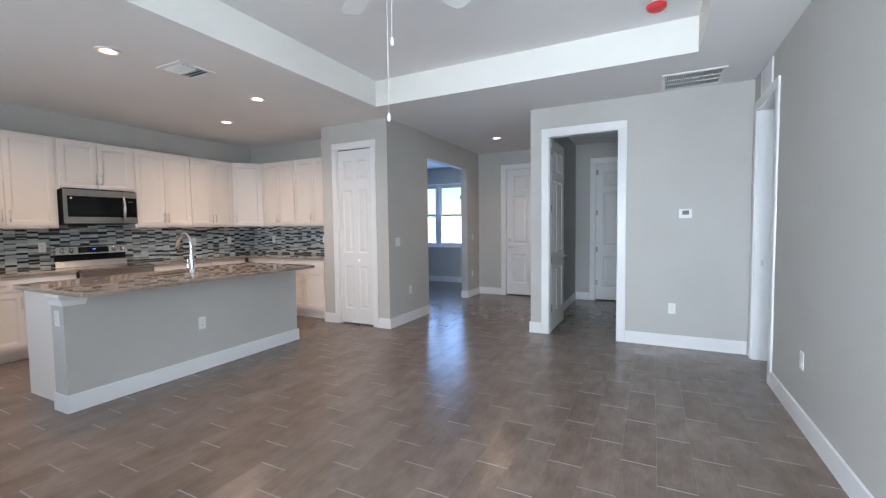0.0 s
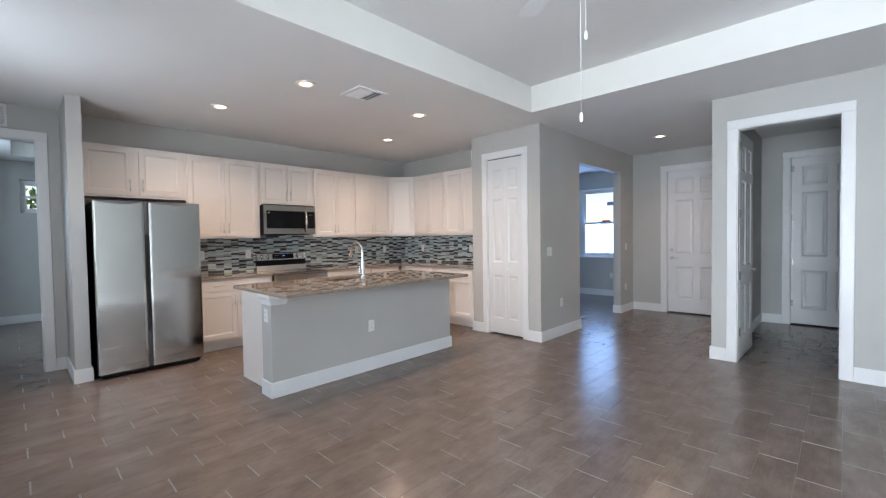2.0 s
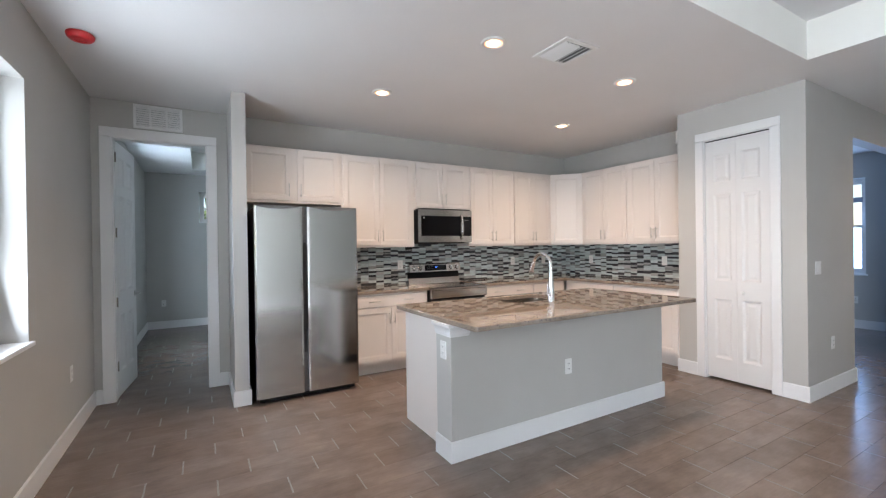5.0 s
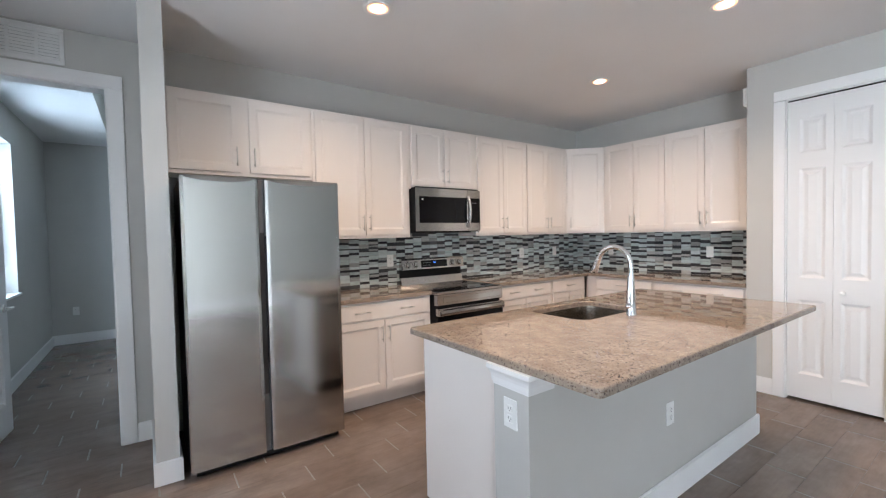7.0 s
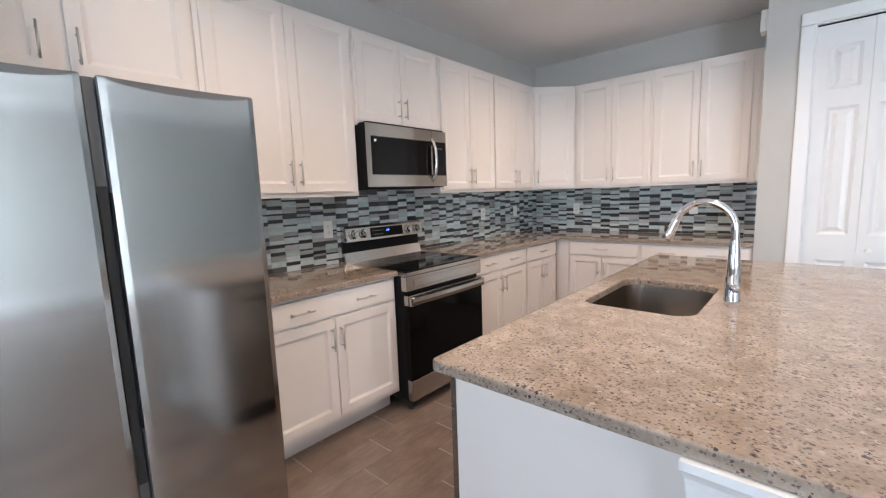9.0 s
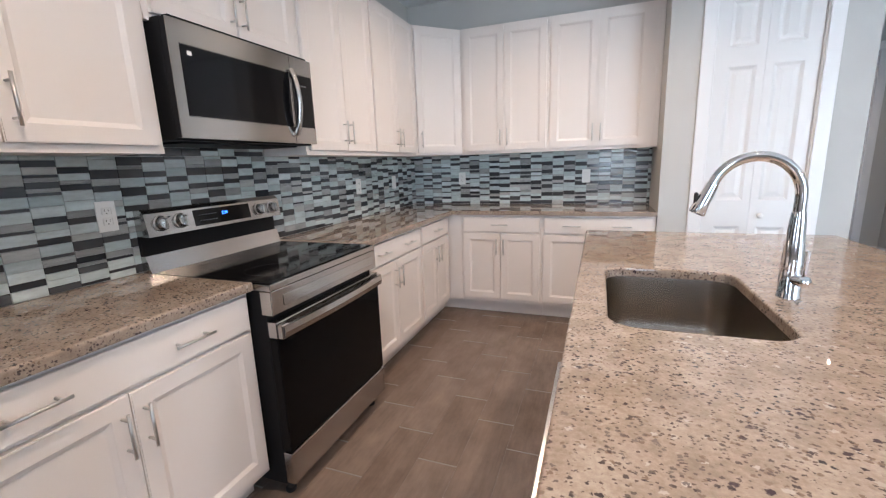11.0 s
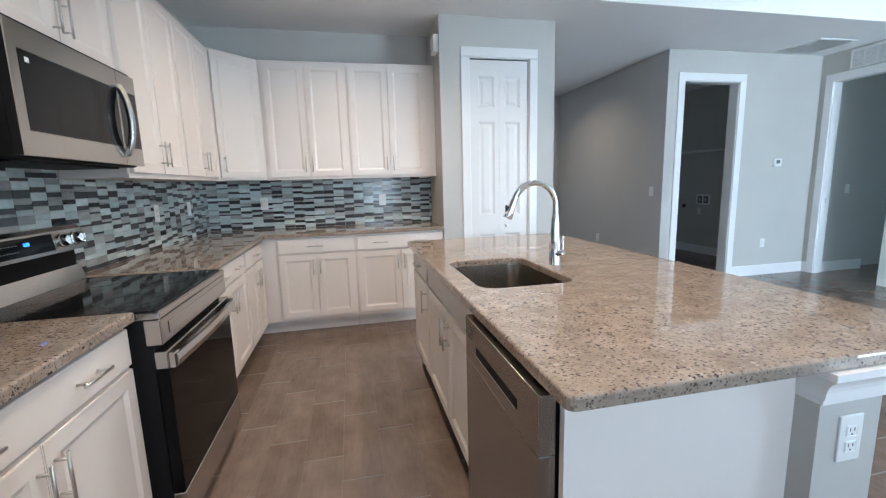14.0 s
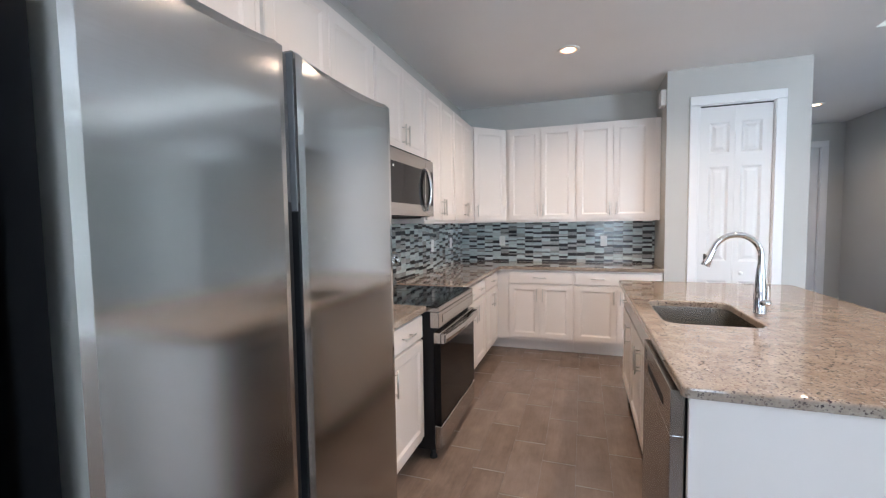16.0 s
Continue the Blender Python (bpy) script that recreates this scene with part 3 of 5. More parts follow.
B = 0.015
for run in ((XW, XW + B, -0.635, -0.591), (XW, XW + B, 0.344, 0.425), (XW, -5.46, 0.425, 0.44), (-5.46, -5.445, 0.425, 0.57), (-5.75, -5.46, 0.555, 0.57),
            (XW, -1.1, YS, YS + B), (1.0, XE, YS, YS + B), (XE - B, XE, YS + B, 4.336), (XE - B, XE, 5.214, 5.27),
            (-0.061, XE, 5.27, 5.285), (-1.16, -1.024, 5.27, 5.285), (-1.175, -1.16, 5.27, 7.885), (-2.90, -2.434, 7.885, 7.90), (-1.352, -1.175, 7.885, 7.90),
            (-2.90, -2.885, 7.31, 7.885), (-2.90, -2.885, 4.695, 5.78), (-3.02, -2.885, 5.78, 5.795), (-3.02, -2.885, 7.295, 7.31),
            (-4.01, -3.82, 4.68, 4.695), (-3.079, -2.885, 4.68, 4.695), (-4.025, -4.01, 4.68, 4.70),
            (-1.04, -1.025, 5.423, 7.935), (0.985, 1.0, 5.405, 7.935), (-1.04, -0.793, 7.935, 7.95), (0.284, 1.0, 7.935, 7.95),
            (XW, -3.02, 9.215, 9.23), (XW, XW + B, 5.395, 9.215), (-3.035, -3.02, 7.31, 9.215),
            (-10.3, -10.285, YS, 3.08), (-10.285, XW - 0.12, YS, YS + B), (-10.285, XW - 0.12, 3.065, 3.08), (XW - 0.135, XW - 0.12, 0.34, 3.065),
            (1.22, 1.95, 5.15, 5.165), (1.95, 1.965, 5.15, 5.285)):
    baseboard(*run)

# ---------------------------------------------------------------- outside
single("ground", bx(-300, 300, -300, 300, -0.16, -0.12), GRASS, "mown green lawn running to the horizon", "ground", "structure")
single("road", bx(-60, 60, 19.5, 26, -0.12, -0.112), ROAD, "grey asphalt street beyond the lawn", "road", "structure")

# ---------------------------------------------------------------- kitchen cabinets


def pull(bm, x, z, length, upright, y=-0.02):
    """A bar pull on two posts."""
    r, out = 0.0047, 0.031
    dx, dz = (0, length / 2) if upright else (length / 2, 0)
    rod(bm, (x - dx, y - out, z - dz), (x + dx, y - out, z + dz), r, 10)
    for s in (-0.7, 0.7):
        rod(bm, (x + s * dx, y, z + s * dz), (x + s * dx, y - out, z + s * dz), 0.0042, 8)


SHAKER = ((0.0, 0.0), (0.003, -0.002), (0.013, -0.006), (0.004, 0.0))


def cab_door(cab, x0, x1, z0, z1, pull_x=None, pull_z=None, frame_w=0.052, name="door"):
    w, h = x1 - x0, z1 - z0
    bm = bmesh.new()
    panel_slab(bm, w, h, 0.020, [(frame_w, w - frame_w, frame_w, h - frame_w)], SHAKER[1:])
    es = [e for e in bm.edges if abs(e.verts[0].co.y) < 1e-6 and abs(e.verts[1].co.y) < 1e-6 and len({round(v.co.x, 4) for v in e.verts} & {0.0, round(w, 4)}) + len({round(v.co.z, 4) for v in e.verts} & {0.0, round(h, 4)}) and (
        (e.verts[0].co.x == e.verts[1].co.x and round(e.verts[0].co.x, 4) in (0.0, round(w, 4))) or (e.verts[0].co.z == e.verts[1].co.z and round(e.verts[0].co.z, 4) in (0.0, round(h, 4))))]
    bmesh.ops.bevel(bm, geom=es, offset=0.003, segments=2, affect="EDGES")
    d = part(name, bm, CABINET, cab)
    d.location = (x0, -0.020, z0)
    if pull_x is not None:
        bm = bmesh.new()
        pull(bm, pull_x - x0, pull_z - z0, 0.135, True, 0.0)
        part("handle", bm, NICKEL, d, "brushed nickel bar handle")
    return d


def cab_drawer(cab, x0, x1, z0, z1, pulls):
    d = part("drawer_front", bx(0, x1 - x0, 0, 0.02, 0, z1 - z0, bevel=0.004, seg=2), CABINET, cab)
    d.location = (x0, -0.020, z0)
    for p in pulls:
        bm = bmesh.new()
        pull(bm, p - x0, (z1 - z0) / 2, 0.135, False, 0.0)
        part("handle", bm, NICKEL, d, "brushed nickel bar handle")


def base_cabinet(m, w, doors=2, pulls=1, depth=0.548, label="white painted base cabinet with a drawer over two doors", fill_l=0.0, fill_r=0.0):
    cab = thing("base_cabinet", m, label, "cabinet", "kitchen base cabinets")
    part("body", bx(0.0005, w - 0.0005, 0, depth, 0.125, 0.885), CABINET, cab)
    part("toe_kick", bx(0.0005, w - 0.0005, 0.10, depth, 0.0, 0.125), CABINET, cab)
    a, b = 0.018 + fill_l, w - 0.018 - fill_r
    cab_drawer(cab, a, b, 0.742, 0.868, [a + (b - a) * (k + 0.5) / pulls if pulls == 1 else a + (b - a) * (0.27 + 0.46 * k) for k in range(pulls)])
    if doors == 2:
        mid = (a + b) / 2
        cab_door(cab, a, mid - 0.002, 0.158, 0.728, mid - 0.030, 0.62)
        cab_door(cab, mid + 0.002, b, 0.158, 0.728, mid + 0.030, 0.62)
    else:
        cab_door(cab, a, b, 0.158, 0.728, b - 0.035, 0.62)
    return cab


def wall_cabinet(m, w, z0, z1, depth=0.285, gap=0.004, left=0.024, right=0.024, label="white painted wall cabinet with two panelled doors"):
    cab = thing("wall_cabinet", m, label, "cabinet", "kitchen wall cabinets")
    part("body", bx(0.0005, w - 0.0005, 0, depth, z0, z1), CABINET, cab)
    part("bottom_rail", bx(0.001, w - 0.001, -0.004, 0.02, z0 - 0.004, z0 + 0.016), CABINET, cab)
    a, b = left, w - right
    mid = (a + b) / 2
    cab_door(cab, a, mid - gap / 2, z0 + 0.022, z1 - 0.022, mid - gap / 2 - 0.028, z0 + 0.13)
    cab_door(cab, mid + gap / 2, b, z0 + 0.022, z1 - 0.022, mid + gap / 2 + 0.028, z0 + 0.13)
    return cab


XF, YF = XW + 0.558, YN - 0.558      # base cabinet faces
XU, YU = XW + 0.295, YN - 0.295      # wall cabinet faces
UZ0, UZ1 = 1.392, 2.424
CT = 0.92                            # counter height

base_cabinet(pose(XF, 1.537, 0, 0, 0, 90), 0.913, pulls=2)
base_cabinet(pose(XF, 3.222, 0, 0, 0, 90), 0.828, pulls=2)
base_cabinet(pose(XF, 4.05, 0, 0, 0, 90), 0.595, pulls=1)
base_cabinet(pose(-5.517, YF, 0), 0.68, pulls=1)
base_cabinet(pose(-4.836, YF, 0), 0.822, pulls=2)
single("toe_kick_filler", bx(XF - 0.12, XF - 0.10, 4.646, YF + 0.12, 0, 0.125), CABINET, "white painted toe kick strip in the cabinet corner", "toe kick")
single("toe_kick_filler", bx(XF - 0.10, -5.518, YF + 0.10, YF + 0.12, 0, 0.125), CABINET, "white painted toe kick strip in the cabinet corner", "toe kick")
single("corner_filler", bx(XF - 0.02, -5.518, YF, YF + 0.02, 0.125, 0.885), CABINET, "white painted filler strip between base cabinets", "cabinet filler")

wall_cabinet(pose(XU, 0.5555, 0, 0, 0, 90), 0.9755, 1.86, UZ1, gap=0.060, label="short white wall cabinet over the refrigerator")
wall_cabinet(pose(XU, 1.5315, 0, 0, 0, 90), 0.889, UZ0, UZ1)
wall_cabinet(pose(XU, 2.421, 0, 0, 0, 90), 0.792, 1.84, UZ1, label="short white wall cabinet over the microwave")
wall_cabinet(pose(XU, 3.2135, 0, 0, 0, 90), 0.7435, UZ0, UZ1, right=0.010)
wall_cabinet(pose(XU, 3.9575, 0, 0, 0, 90), 0.7075, UZ0, UZ1, left=0.012)
wall_cabinet(pose(-5.58, YU, 0), 0.75, UZ0, UZ1, left=0.035, right=0.018)
wall_cabinet(pose(-4.829, YU, 0), 0.774, UZ0, UZ1, left=0.016, right=0.045)
single("cabinet_filler", bx(-4.0545, -4.011, YU, YU + 0.02, UZ0, UZ1), CABINET, "white painted filler strip beside the wall cabinet", "cabinet filler")

corner = thing("corner_wall_cabinet", pose(XW, YN, 0), "white diagonal corner wall cabinet with one door", "cabinet", "kitchen wall cabinets")
bm = bmesh.new()
outline(bm, [(0.002, -0.002), (0.002, -0.609), (0.294, -0.609), (0.609, -0.294), (0.609, -0.002)], UZ0, UZ1)
part("body", bm, CABINET, corner)
diag = math.hypot(0.315, 0.315)
cd = cab_door(corner, 0.02, diag - 0.02, UZ0 + 0.022, UZ1 - 0.022, 0.05, UZ0 + 0.13)
cd.matrix_basis = pose(0.294, -0.609, 0, 0, 0, 45) @ pose(0.02, -0.021, UZ0 + 0.022)

# ---------------------------------------------------------------- worktops


def ease(bm, z1, off=0.010):
    es = [e for e in bm.edges if all(abs(v.co.z - z1) < 1e-5 for v in e.verts) and len(e.link_faces) == 2 and any(abs(f.normal.z) < 0.5 for f in e.link_faces)]
    bmesh.ops.bevel(bm, geom=es, offset=off, segments=3, affect="EDGES", profile=0.5)


def worktop(pts, label):
    bm = bmesh.new()
    outline(bm, pts, 0.887, CT)
    bm.normal_update()
    bmesh.ops.recalc_face_normals(bm, faces=bm.faces)
    ease(bm, CT, 0.008)
    return single("worktop", bm, GRANITE, label, "worktop")


XC, YC = XF + 0.037, YF - 0.037
worktop([(XW + 0.001, 1.55), (XC, 1.55), (XC, 2.450), (XW + 0.001, 2.450)], "polished speckled beige granite worktop beside the range")
worktop([(XW + 0.001, 3.221), (XC, 3.221), (XC, YC), (-4.012, YC), (-4.012, YN - 0.001), (XW + 0.001, YN - 0.001)], "polished speckled beige granite worktop turning the corner")


def rounded(x0, x1, y0, y1, r, n=6):
    pts = []
    for cx, cy, a0 in ((x1 - r, y1 - r, 0), (x0 + r, y1 - r, 90), (x0 + r, y0 + r, 180), (x1 - r, y0 + r, 270)):
        for k in range(n + 1):
            a = radians(a0 + 90 * k / n)
            pts.append((cx + r * math.cos(a), cy + r * math.sin(a)))
    return pts


IX0, IX1, IY0, IY1 = -4.479, -3.342, 1.55, 3.81
SX0, SX1, SY0, SY1 = -4.385, -3.985, 2.36, 2.95


def island_top():
    bm = bmesh.new()
    loops = []
    for pts in (rounded(IX0, IX1, IY0, IY1, 0.02, 4), rounded(SX0, SX1, SY0, SY1, 0.075, 8)):
        vs = [bm.verts.new((x, y, CT)) for x, y in pts]
        loops += [bm.edges.new((a, b)) for a, b in zip(vs, vs[1:] + vs[:1])]
    bmesh.ops.triangle_fill(bm, edges=loops, use_beauty=True)
    res = bmesh.ops.extrude_face_region(bm, geom=bm.faces[:])
    for v in (g for g in res["geom"] if isinstance(g, bmesh.types.BMVert)):
        v.co.z = 0.888
    bmesh.ops.recalc_face_normals(bm, faces=bm.faces)
    bm.normal_update()
    ease(bm, CT, 0.008)
    return single("island_worktop", bm, GRANITE, "polished speckled beige granite island worktop with sink cut-out", "worktop")


island_top()

sink = thing("kitchen_sink", pose(0, 0, 0), "undermount stainless steel single-bowl kitchen sink", "sink")
bm = bmesh.new()
rings = []
for inset, z, r in ((-0.012, 0.8865, 0.085), (-0.003, 0.8865, 0.078), (-0.002, 0.874, 0.078), (0.004, 0.75, 0.072), (0.008, 0.715, 0.068), (0.018, 0.697, 0.06), (0.04, 0.69, 0.05), (0.10, 0.688, 0.03)):
    rings.append([bm.verts.new((x, y, z)) for x, y in rounded(SX0 + inset, SX1 - inset, SY0 + inset, SY1 - inset, r, 8)])
for a, b in zip(rings, rings[1:]):
    for i in range(len(a)):
        bm.faces.new((a[i], a[(i + 1) % len(a)], b[(i + 1) % len(a)], b[i])).smooth = True
bm.faces.new(rings[-1])
part("bowl", bm, SINK, sink)
bm = bmesh.new()
lathe(bm, [(0.045, 0), (0.045, 0.003), (0.036, 0.004), (0.03, 0.001)], 24, ((SX0 + SX1) / 2, (SY0 + SY1) / 2, 0.6895))
part("drain", bm, CHROME, sink, "round chrome drain")

# faucet: tapered body, arched spout, pull-down head, side lever
fx, fy = -3.912, 2.70
faucet = thing("kitchen_faucet", pose(fx, fy, CT), "chrome gooseneck pull-down kitchen faucet on the island", "faucet")
bm = bmesh.new()
lathe(bm, [(0.0285, 0), (0.0285, 0.004), (0.0265, 0.007), (0.0265, 0.085), (0.0245, 0.12), (0.0185, 0.215), (0.0165, 0.235), (0.0155, 0.24)], 24)
part("body", bm, CHROME, faucet)
bm = bmesh.new()
pts = [(0, 0, 0.235), (0, 0, 0.28)]
R, top = 0.106, 0.282
for k in range(0, 17):
    a = radians(180 * k / 16 * 0.90)
    pts.append((-R + R * math.cos(a), 0.0, top + R * math.sin(a) * 1.02))
pts = [Vector(p) for p in pts]
tube(bm, pts, [0.0142] * len(pts), 16)
part("spout", bm, CHROME, faucet)
bm = bmesh.new()
end = pts[-1]
way = (pts[-1] - pts[-2]).normalized()
tube(bm, [end - way * 0.002, end + way * 0.01, end + way * 0.055, end + way * 0.085, end + way * 0.09], [0.0155, 0.0165, 0.0185, 0.0225, 0.020], 18)
head = part("spray_head", bm, CHROME, faucet)
bm = bmesh.new()
s = end + way * 0.045
box(bm, s.x - 0.026, s.x - 0.016, -0.008, 0.008, s.z - 0.022, s.z + 0.02, bevel=0.004)
part("button", bm, RUBBER, head, "black spray button")
bm = bmesh.new()
rod(bm, (0.0, 0.0, 0.054), (0.013, -0.050, 0.058), 0.0150, 18, 0.0165)
lathe(bm, [(0.0165, 0), (0.0155, 0.006), (0.010, 0.011), (0.003, 0.013)], 18, (0.013, -0.050, 0.058), Vector((0.013, -0.050, 0.004)).to_track_quat("Z", "Y").to_matrix().to_4x4())
rod(bm, (0.0125, -0.048, 0.060), (0.0135, -0.051, 0.142), 0.0065, 12, 0.0052)
part("lever", bm, CHROME, faucet)

# ---------------------------------------------------------------- island base
KX0, KX1 = -3.84, -3.652
island = thing("kitchen_island", pose(0, 0, 0), "kitchen island with grey knee wall and white end panel", "island")
part("knee_wall", bx(KX0, KX1, 1.567, 3.80, 0, 0.886), WALL, island, "grey painted knee wall")
part("end_panel", bx(-4.447, KX0 - 0.0005, 1.622, 1.642, 0, 0.886), CABINET, island)
part("end_panel", bx(-4.40, KX0 - 0.0005, 3.775, 3.795, 0, 0.886), CABINET, island)
for x0, x1, y0, y1 in ((KX1, KX1 + B, 1.552, 3.815), (KX0 - 0.002, KX1, 1.552, 1.567), (KX0 - 0.002, KX1, 3.80, 3.815)):
    bm = bx(x0, x1, y0, y1, 0, 0.135)
    es = [e for e in bm.edges if all(v.co.z > 0.1 for v in e.verts)]
    bmesh.ops.bevel(bm, geom=es, offset=0.006, segments=2, affect="EDGES")
    part("baseboard", bm, TRIM, island)


def moulding(bm, x0, x1, y0, y1, z0, z1):
    """A small crown round the head of the knee wall: stepped outwards towards the top."""
    prev = None
    for off, u in ((0.005, 0.0), (0.006, 0.14), (0.010, 0.17), (0.011, 0.36), (0.015, 0.52), (0.022, 0.66), (0.030, 0.76), (0.033, 0.79), (0.033, 1.0)):
        z = z0 + u * (z1 - z0)
        r = [bm.verts.new((x, y, z)) for x, y in ((x0 - off * 0.3, y0 - off), (x1 + off, y0 - off), (x1 + off, y1 + off), (x0 - off * 0.3, y1 + off))]
        if prev:
            for i in range(4):
                bm.faces.new((prev[i], prev[(i + 1) % 4], r[(i + 1) % 4], r[i]))
        else:
            bm.faces.new(r)
        prev = r
    bm.faces.new(prev)


bm = bmesh.new()
moulding(bm, KX0, KX1, 1.567, 1.70, 0.80, 0.8865)
part("cap_moulding", bm, TRIM, island, "white crown moulding under the worktop")

# cabinets and dishwasher on the island's working side, facing -x
FXI = -4.425
base_cabinet(pose(FXI, 3.775, 0, 0, 0, -90), 0.55, doors=1, pulls=1, depth=0.58, label="white painted island cabinet with a drawer over a door")
sinkcab = thing("sink_cabinet", pose(FXI, 3.225, 0, 0, 0, -90), "white painted sink base cabinet with two doors", "cabinet", "kitchen base cabinets")
part("body", bx(0.0005, 0.9995, 0, 0.01, 0.125, 0.885), CABINET, sinkcab)
part("side_panel", bx(0.0005, 0.018, 0.0105, 0.58, 0.125, 0.885), CABINET, sinkcab)
part("side_panel", bx(0.982, 0.9995, 0.0105, 0.58, 0.125, 0.885), CABINET, sinkcab)
part("toe_kick", bx(0.0005, 0.9995, 0.10, 0.58, 0, 0.1245), CABINET, sinkcab)
cab_drawer(sinkcab, 0.018, 0.982, 0.742, 0.868, [])
cab_door(sinkcab, 0.018, 0.498, 0.158, 0.728, 0.468, 0.62)
cab_door(sinkcab, 0.502, 0.982, 0.158, 0.728, 0.532, 0.62)

dw = thing("dishwasher", pose(-4.452, 2.224, 0, 0, 0, -90), "stainless steel dishwasher with a recessed pocket handle", "dishwasher")
W = 0.575
part("body", bx(0.004, W - 0.004, 0.001, 0.60, 0.10, 0.87), BLACK, dw)
part("kick_plate", bx(0.004, W - 0.004, 0.05, 0.07, 0.002, 0.10), BLACK, dw)
part("door_panel", bx(0, W, -0.040, 0, 0.115, 0.728, bevel=0.0015, seg=2), DW_STEEL, dw)
bm = bmesh.new()
box(bm, 0, W, -0.040, 0, 0.729, 0.872, bevel=0.0015, seg=2)
part("control_panel", bm, DW_STEEL, dw)
part("pocket_handle", bx(0.12, W - 0.12, -0.0412, -0.039, 0.775, 0.803, bevel=0.001), BLACK, dw, "dark recessed pocket handle")
part("handle_lip", bx(0.125, W - 0.125, -0.0425, -0.0405, 0.770, 0.775, bevel=0.001), DW_STEEL, dw)
for k in range(3):
    part("vent_slot", bx(0.03, 0.075, -0.0415, -0.0395, 0.81 + 0.014 * k, 0.816 + 0.014 * k), DARK, dw)

# ---------------------------------------------------------------- range
rng = thing("electric_range", pose(-5.555, 2.455, 0, 0, 0, 90), "freestanding stainless electric range with black glass top", "range")
W = 0.762
part("body", bx(0.004, W - 0.004, 0.002, 0.625, 0.065, 0.888, bevel=0.004), BLACK, rng, "black enamel sides")
for x in (0.05, W - 0.05):
    for y in (0.03, 0.58):
        bm = bmesh.new()
        lathe(bm, [(0.022, 0), (0.022, 0.012), (0.014, 0.016), (0.014, 0.066)], 14, (x, y, 0))
        part("foot", bm, RUBBER, rng)
bm = bmesh.new()
box(bm, 0.002, W - 0.002, -0.042, 0.001, 0.078, 0.215, bevel=0.004, seg=2)
part("storage_drawer", bm, STEEL_H, rng)
oven = part("oven_door", bx(0.002, W - 0.002, -0.040, 0.001, 0.222, 0.70, bevel=0.004, seg=2), OVENGLASS, rng, "black glass oven door")
part("door_trim", bx(0.002, W - 0.002, -0.042, 0.001, 0.702, 0.765, bevel=0.004, seg=2), STEEL_H, oven)
for k in range(5):
    x = 0.24 + 0.06 * k
    part("vent_slot", bx(x, x + 0.045, -0.0432, -0.041, 0.742, 0.748), DARK, oven)
bm = bmesh.new()
n = 14
pts = [(0.012 + (W - 0.024) * i / n, -0.060 - 0.020 * math.sin(math.pi * i / n), 0.728 + 0.004 * math.sin(math.pi * i / n)) for i in range(n + 1)]
for i, (x, y, z) in enumerate(pts):
    r = [bm.verts.new((x, y + dy, z + dz)) for dy, dz in ((-0.008, -0.022), (-0.013, 0.0), (-0.008, 0.022), (0.006, 0.022), (0.006, -0.022))]
    if i:
        for k in range(5):
            bm.faces.new((prev[k], prev[(k + 1) % 5], r[(k + 1) % 5], r[k]))
    else:
        bm.faces.new(r[::-1])
    prev = r
bm.faces.new(prev)
for x in (0.004, W - 0.042):
    box(bm, x, x + 0.038, -0.066, -0.041, 0.700, 0.757, bevel=0.004)
part("handle", bm, STEEL_H, oven, "stainless bowed oven handle")
for x in (0.010, 0.022, 0.034):
    part("handle_slot", bx(x, x + 0.005, -0.0672, -0.065, 0.708, 0.748), DARK, oven)
bm = bmesh.new()
box(bm, 0.0, W, -0.034, 0.02, 0.790, 0.884, bevel=0.004, seg=2)
part("front_panel", bm, STEEL_H, rng)
part("front_inlay", bx(0.06, W - 0.03, -0.0365, -0.033, 0.815, 0.858, bevel=0.001), STEEL, rng)
bm = bmesh.new()
box(bm, 0, W, -0.034, 0.60, 0.8845, 0.909, bevel=0.003, seg=2)
part("cooktop_frame", bm, STEEL_H, rng)
part("cooktop", bx(0.012, W - 0.012, -0.018, 0.575, 0.9085, 0.914, bevel=0.002), GLASSTOP, rng, "black ceramic glass cooktop")


def burner_mat():
    m = Mat("burner_print", (0.03, 0.03, 0.032), 0.12, spec=0.2)
    m.rough(m.noise(20, 2), 0.08, 0.16)
    return m.m


BURNER = burner_mat()
for bxx, byy, br in ((0.19, 0.13, 0.105), (0.57, 0.14, 0.115), (0.19, 0.43, 0.08), (0.57, 0.43, 0.08), (0.38, 0.44, 0.05)):
    bm = bmesh.new()
    lathe(bm, [(br, 0), (br, 0.0006), (br - 0.004, 0.0006), (br - 0.004, 0)], 40, (bxx, byy, 0.9142), cap=False)
    part("burner_ring", bm, BURNER, rng, "faint grey burner ring")
# back guard: slanted steel skirt, dark recess, tilted control fascia
for prof, mat_, nm, lb in ((((0.575, 0.909), (0.60, 0.985), (0.628, 0.985), (0.628, 0.89)), STEEL_H, "back_skirt", ""),
                           (((0.612, 0.985), (0.612, 1.068), (0.628, 1.068), (0.628, 0.985)), BLACK, "back_recess", "black recess"),
                           (((0.555, 1.066), (0.570, 1.160), (0.590, 1.176), (0.628, 1.176), (0.628, 1.066)), STEEL_H, "control_fascia", "")):
    bm = bmesh.new()
    lo = [bm.verts.new((0.004, y, z)) for y, z in prof]
    hi = [bm.verts.new((W - 0.004, y, z)) for y, z in prof]
    bm.faces.new(lo)
    bm.faces.new(hi[::-1])
    for i in range(len(prof)):
        j = (i + 1) % len(prof)
        bm.faces.new((lo[i], lo[j], hi[j], hi[i]))
    part(nm, bm, mat_, rng, lb)
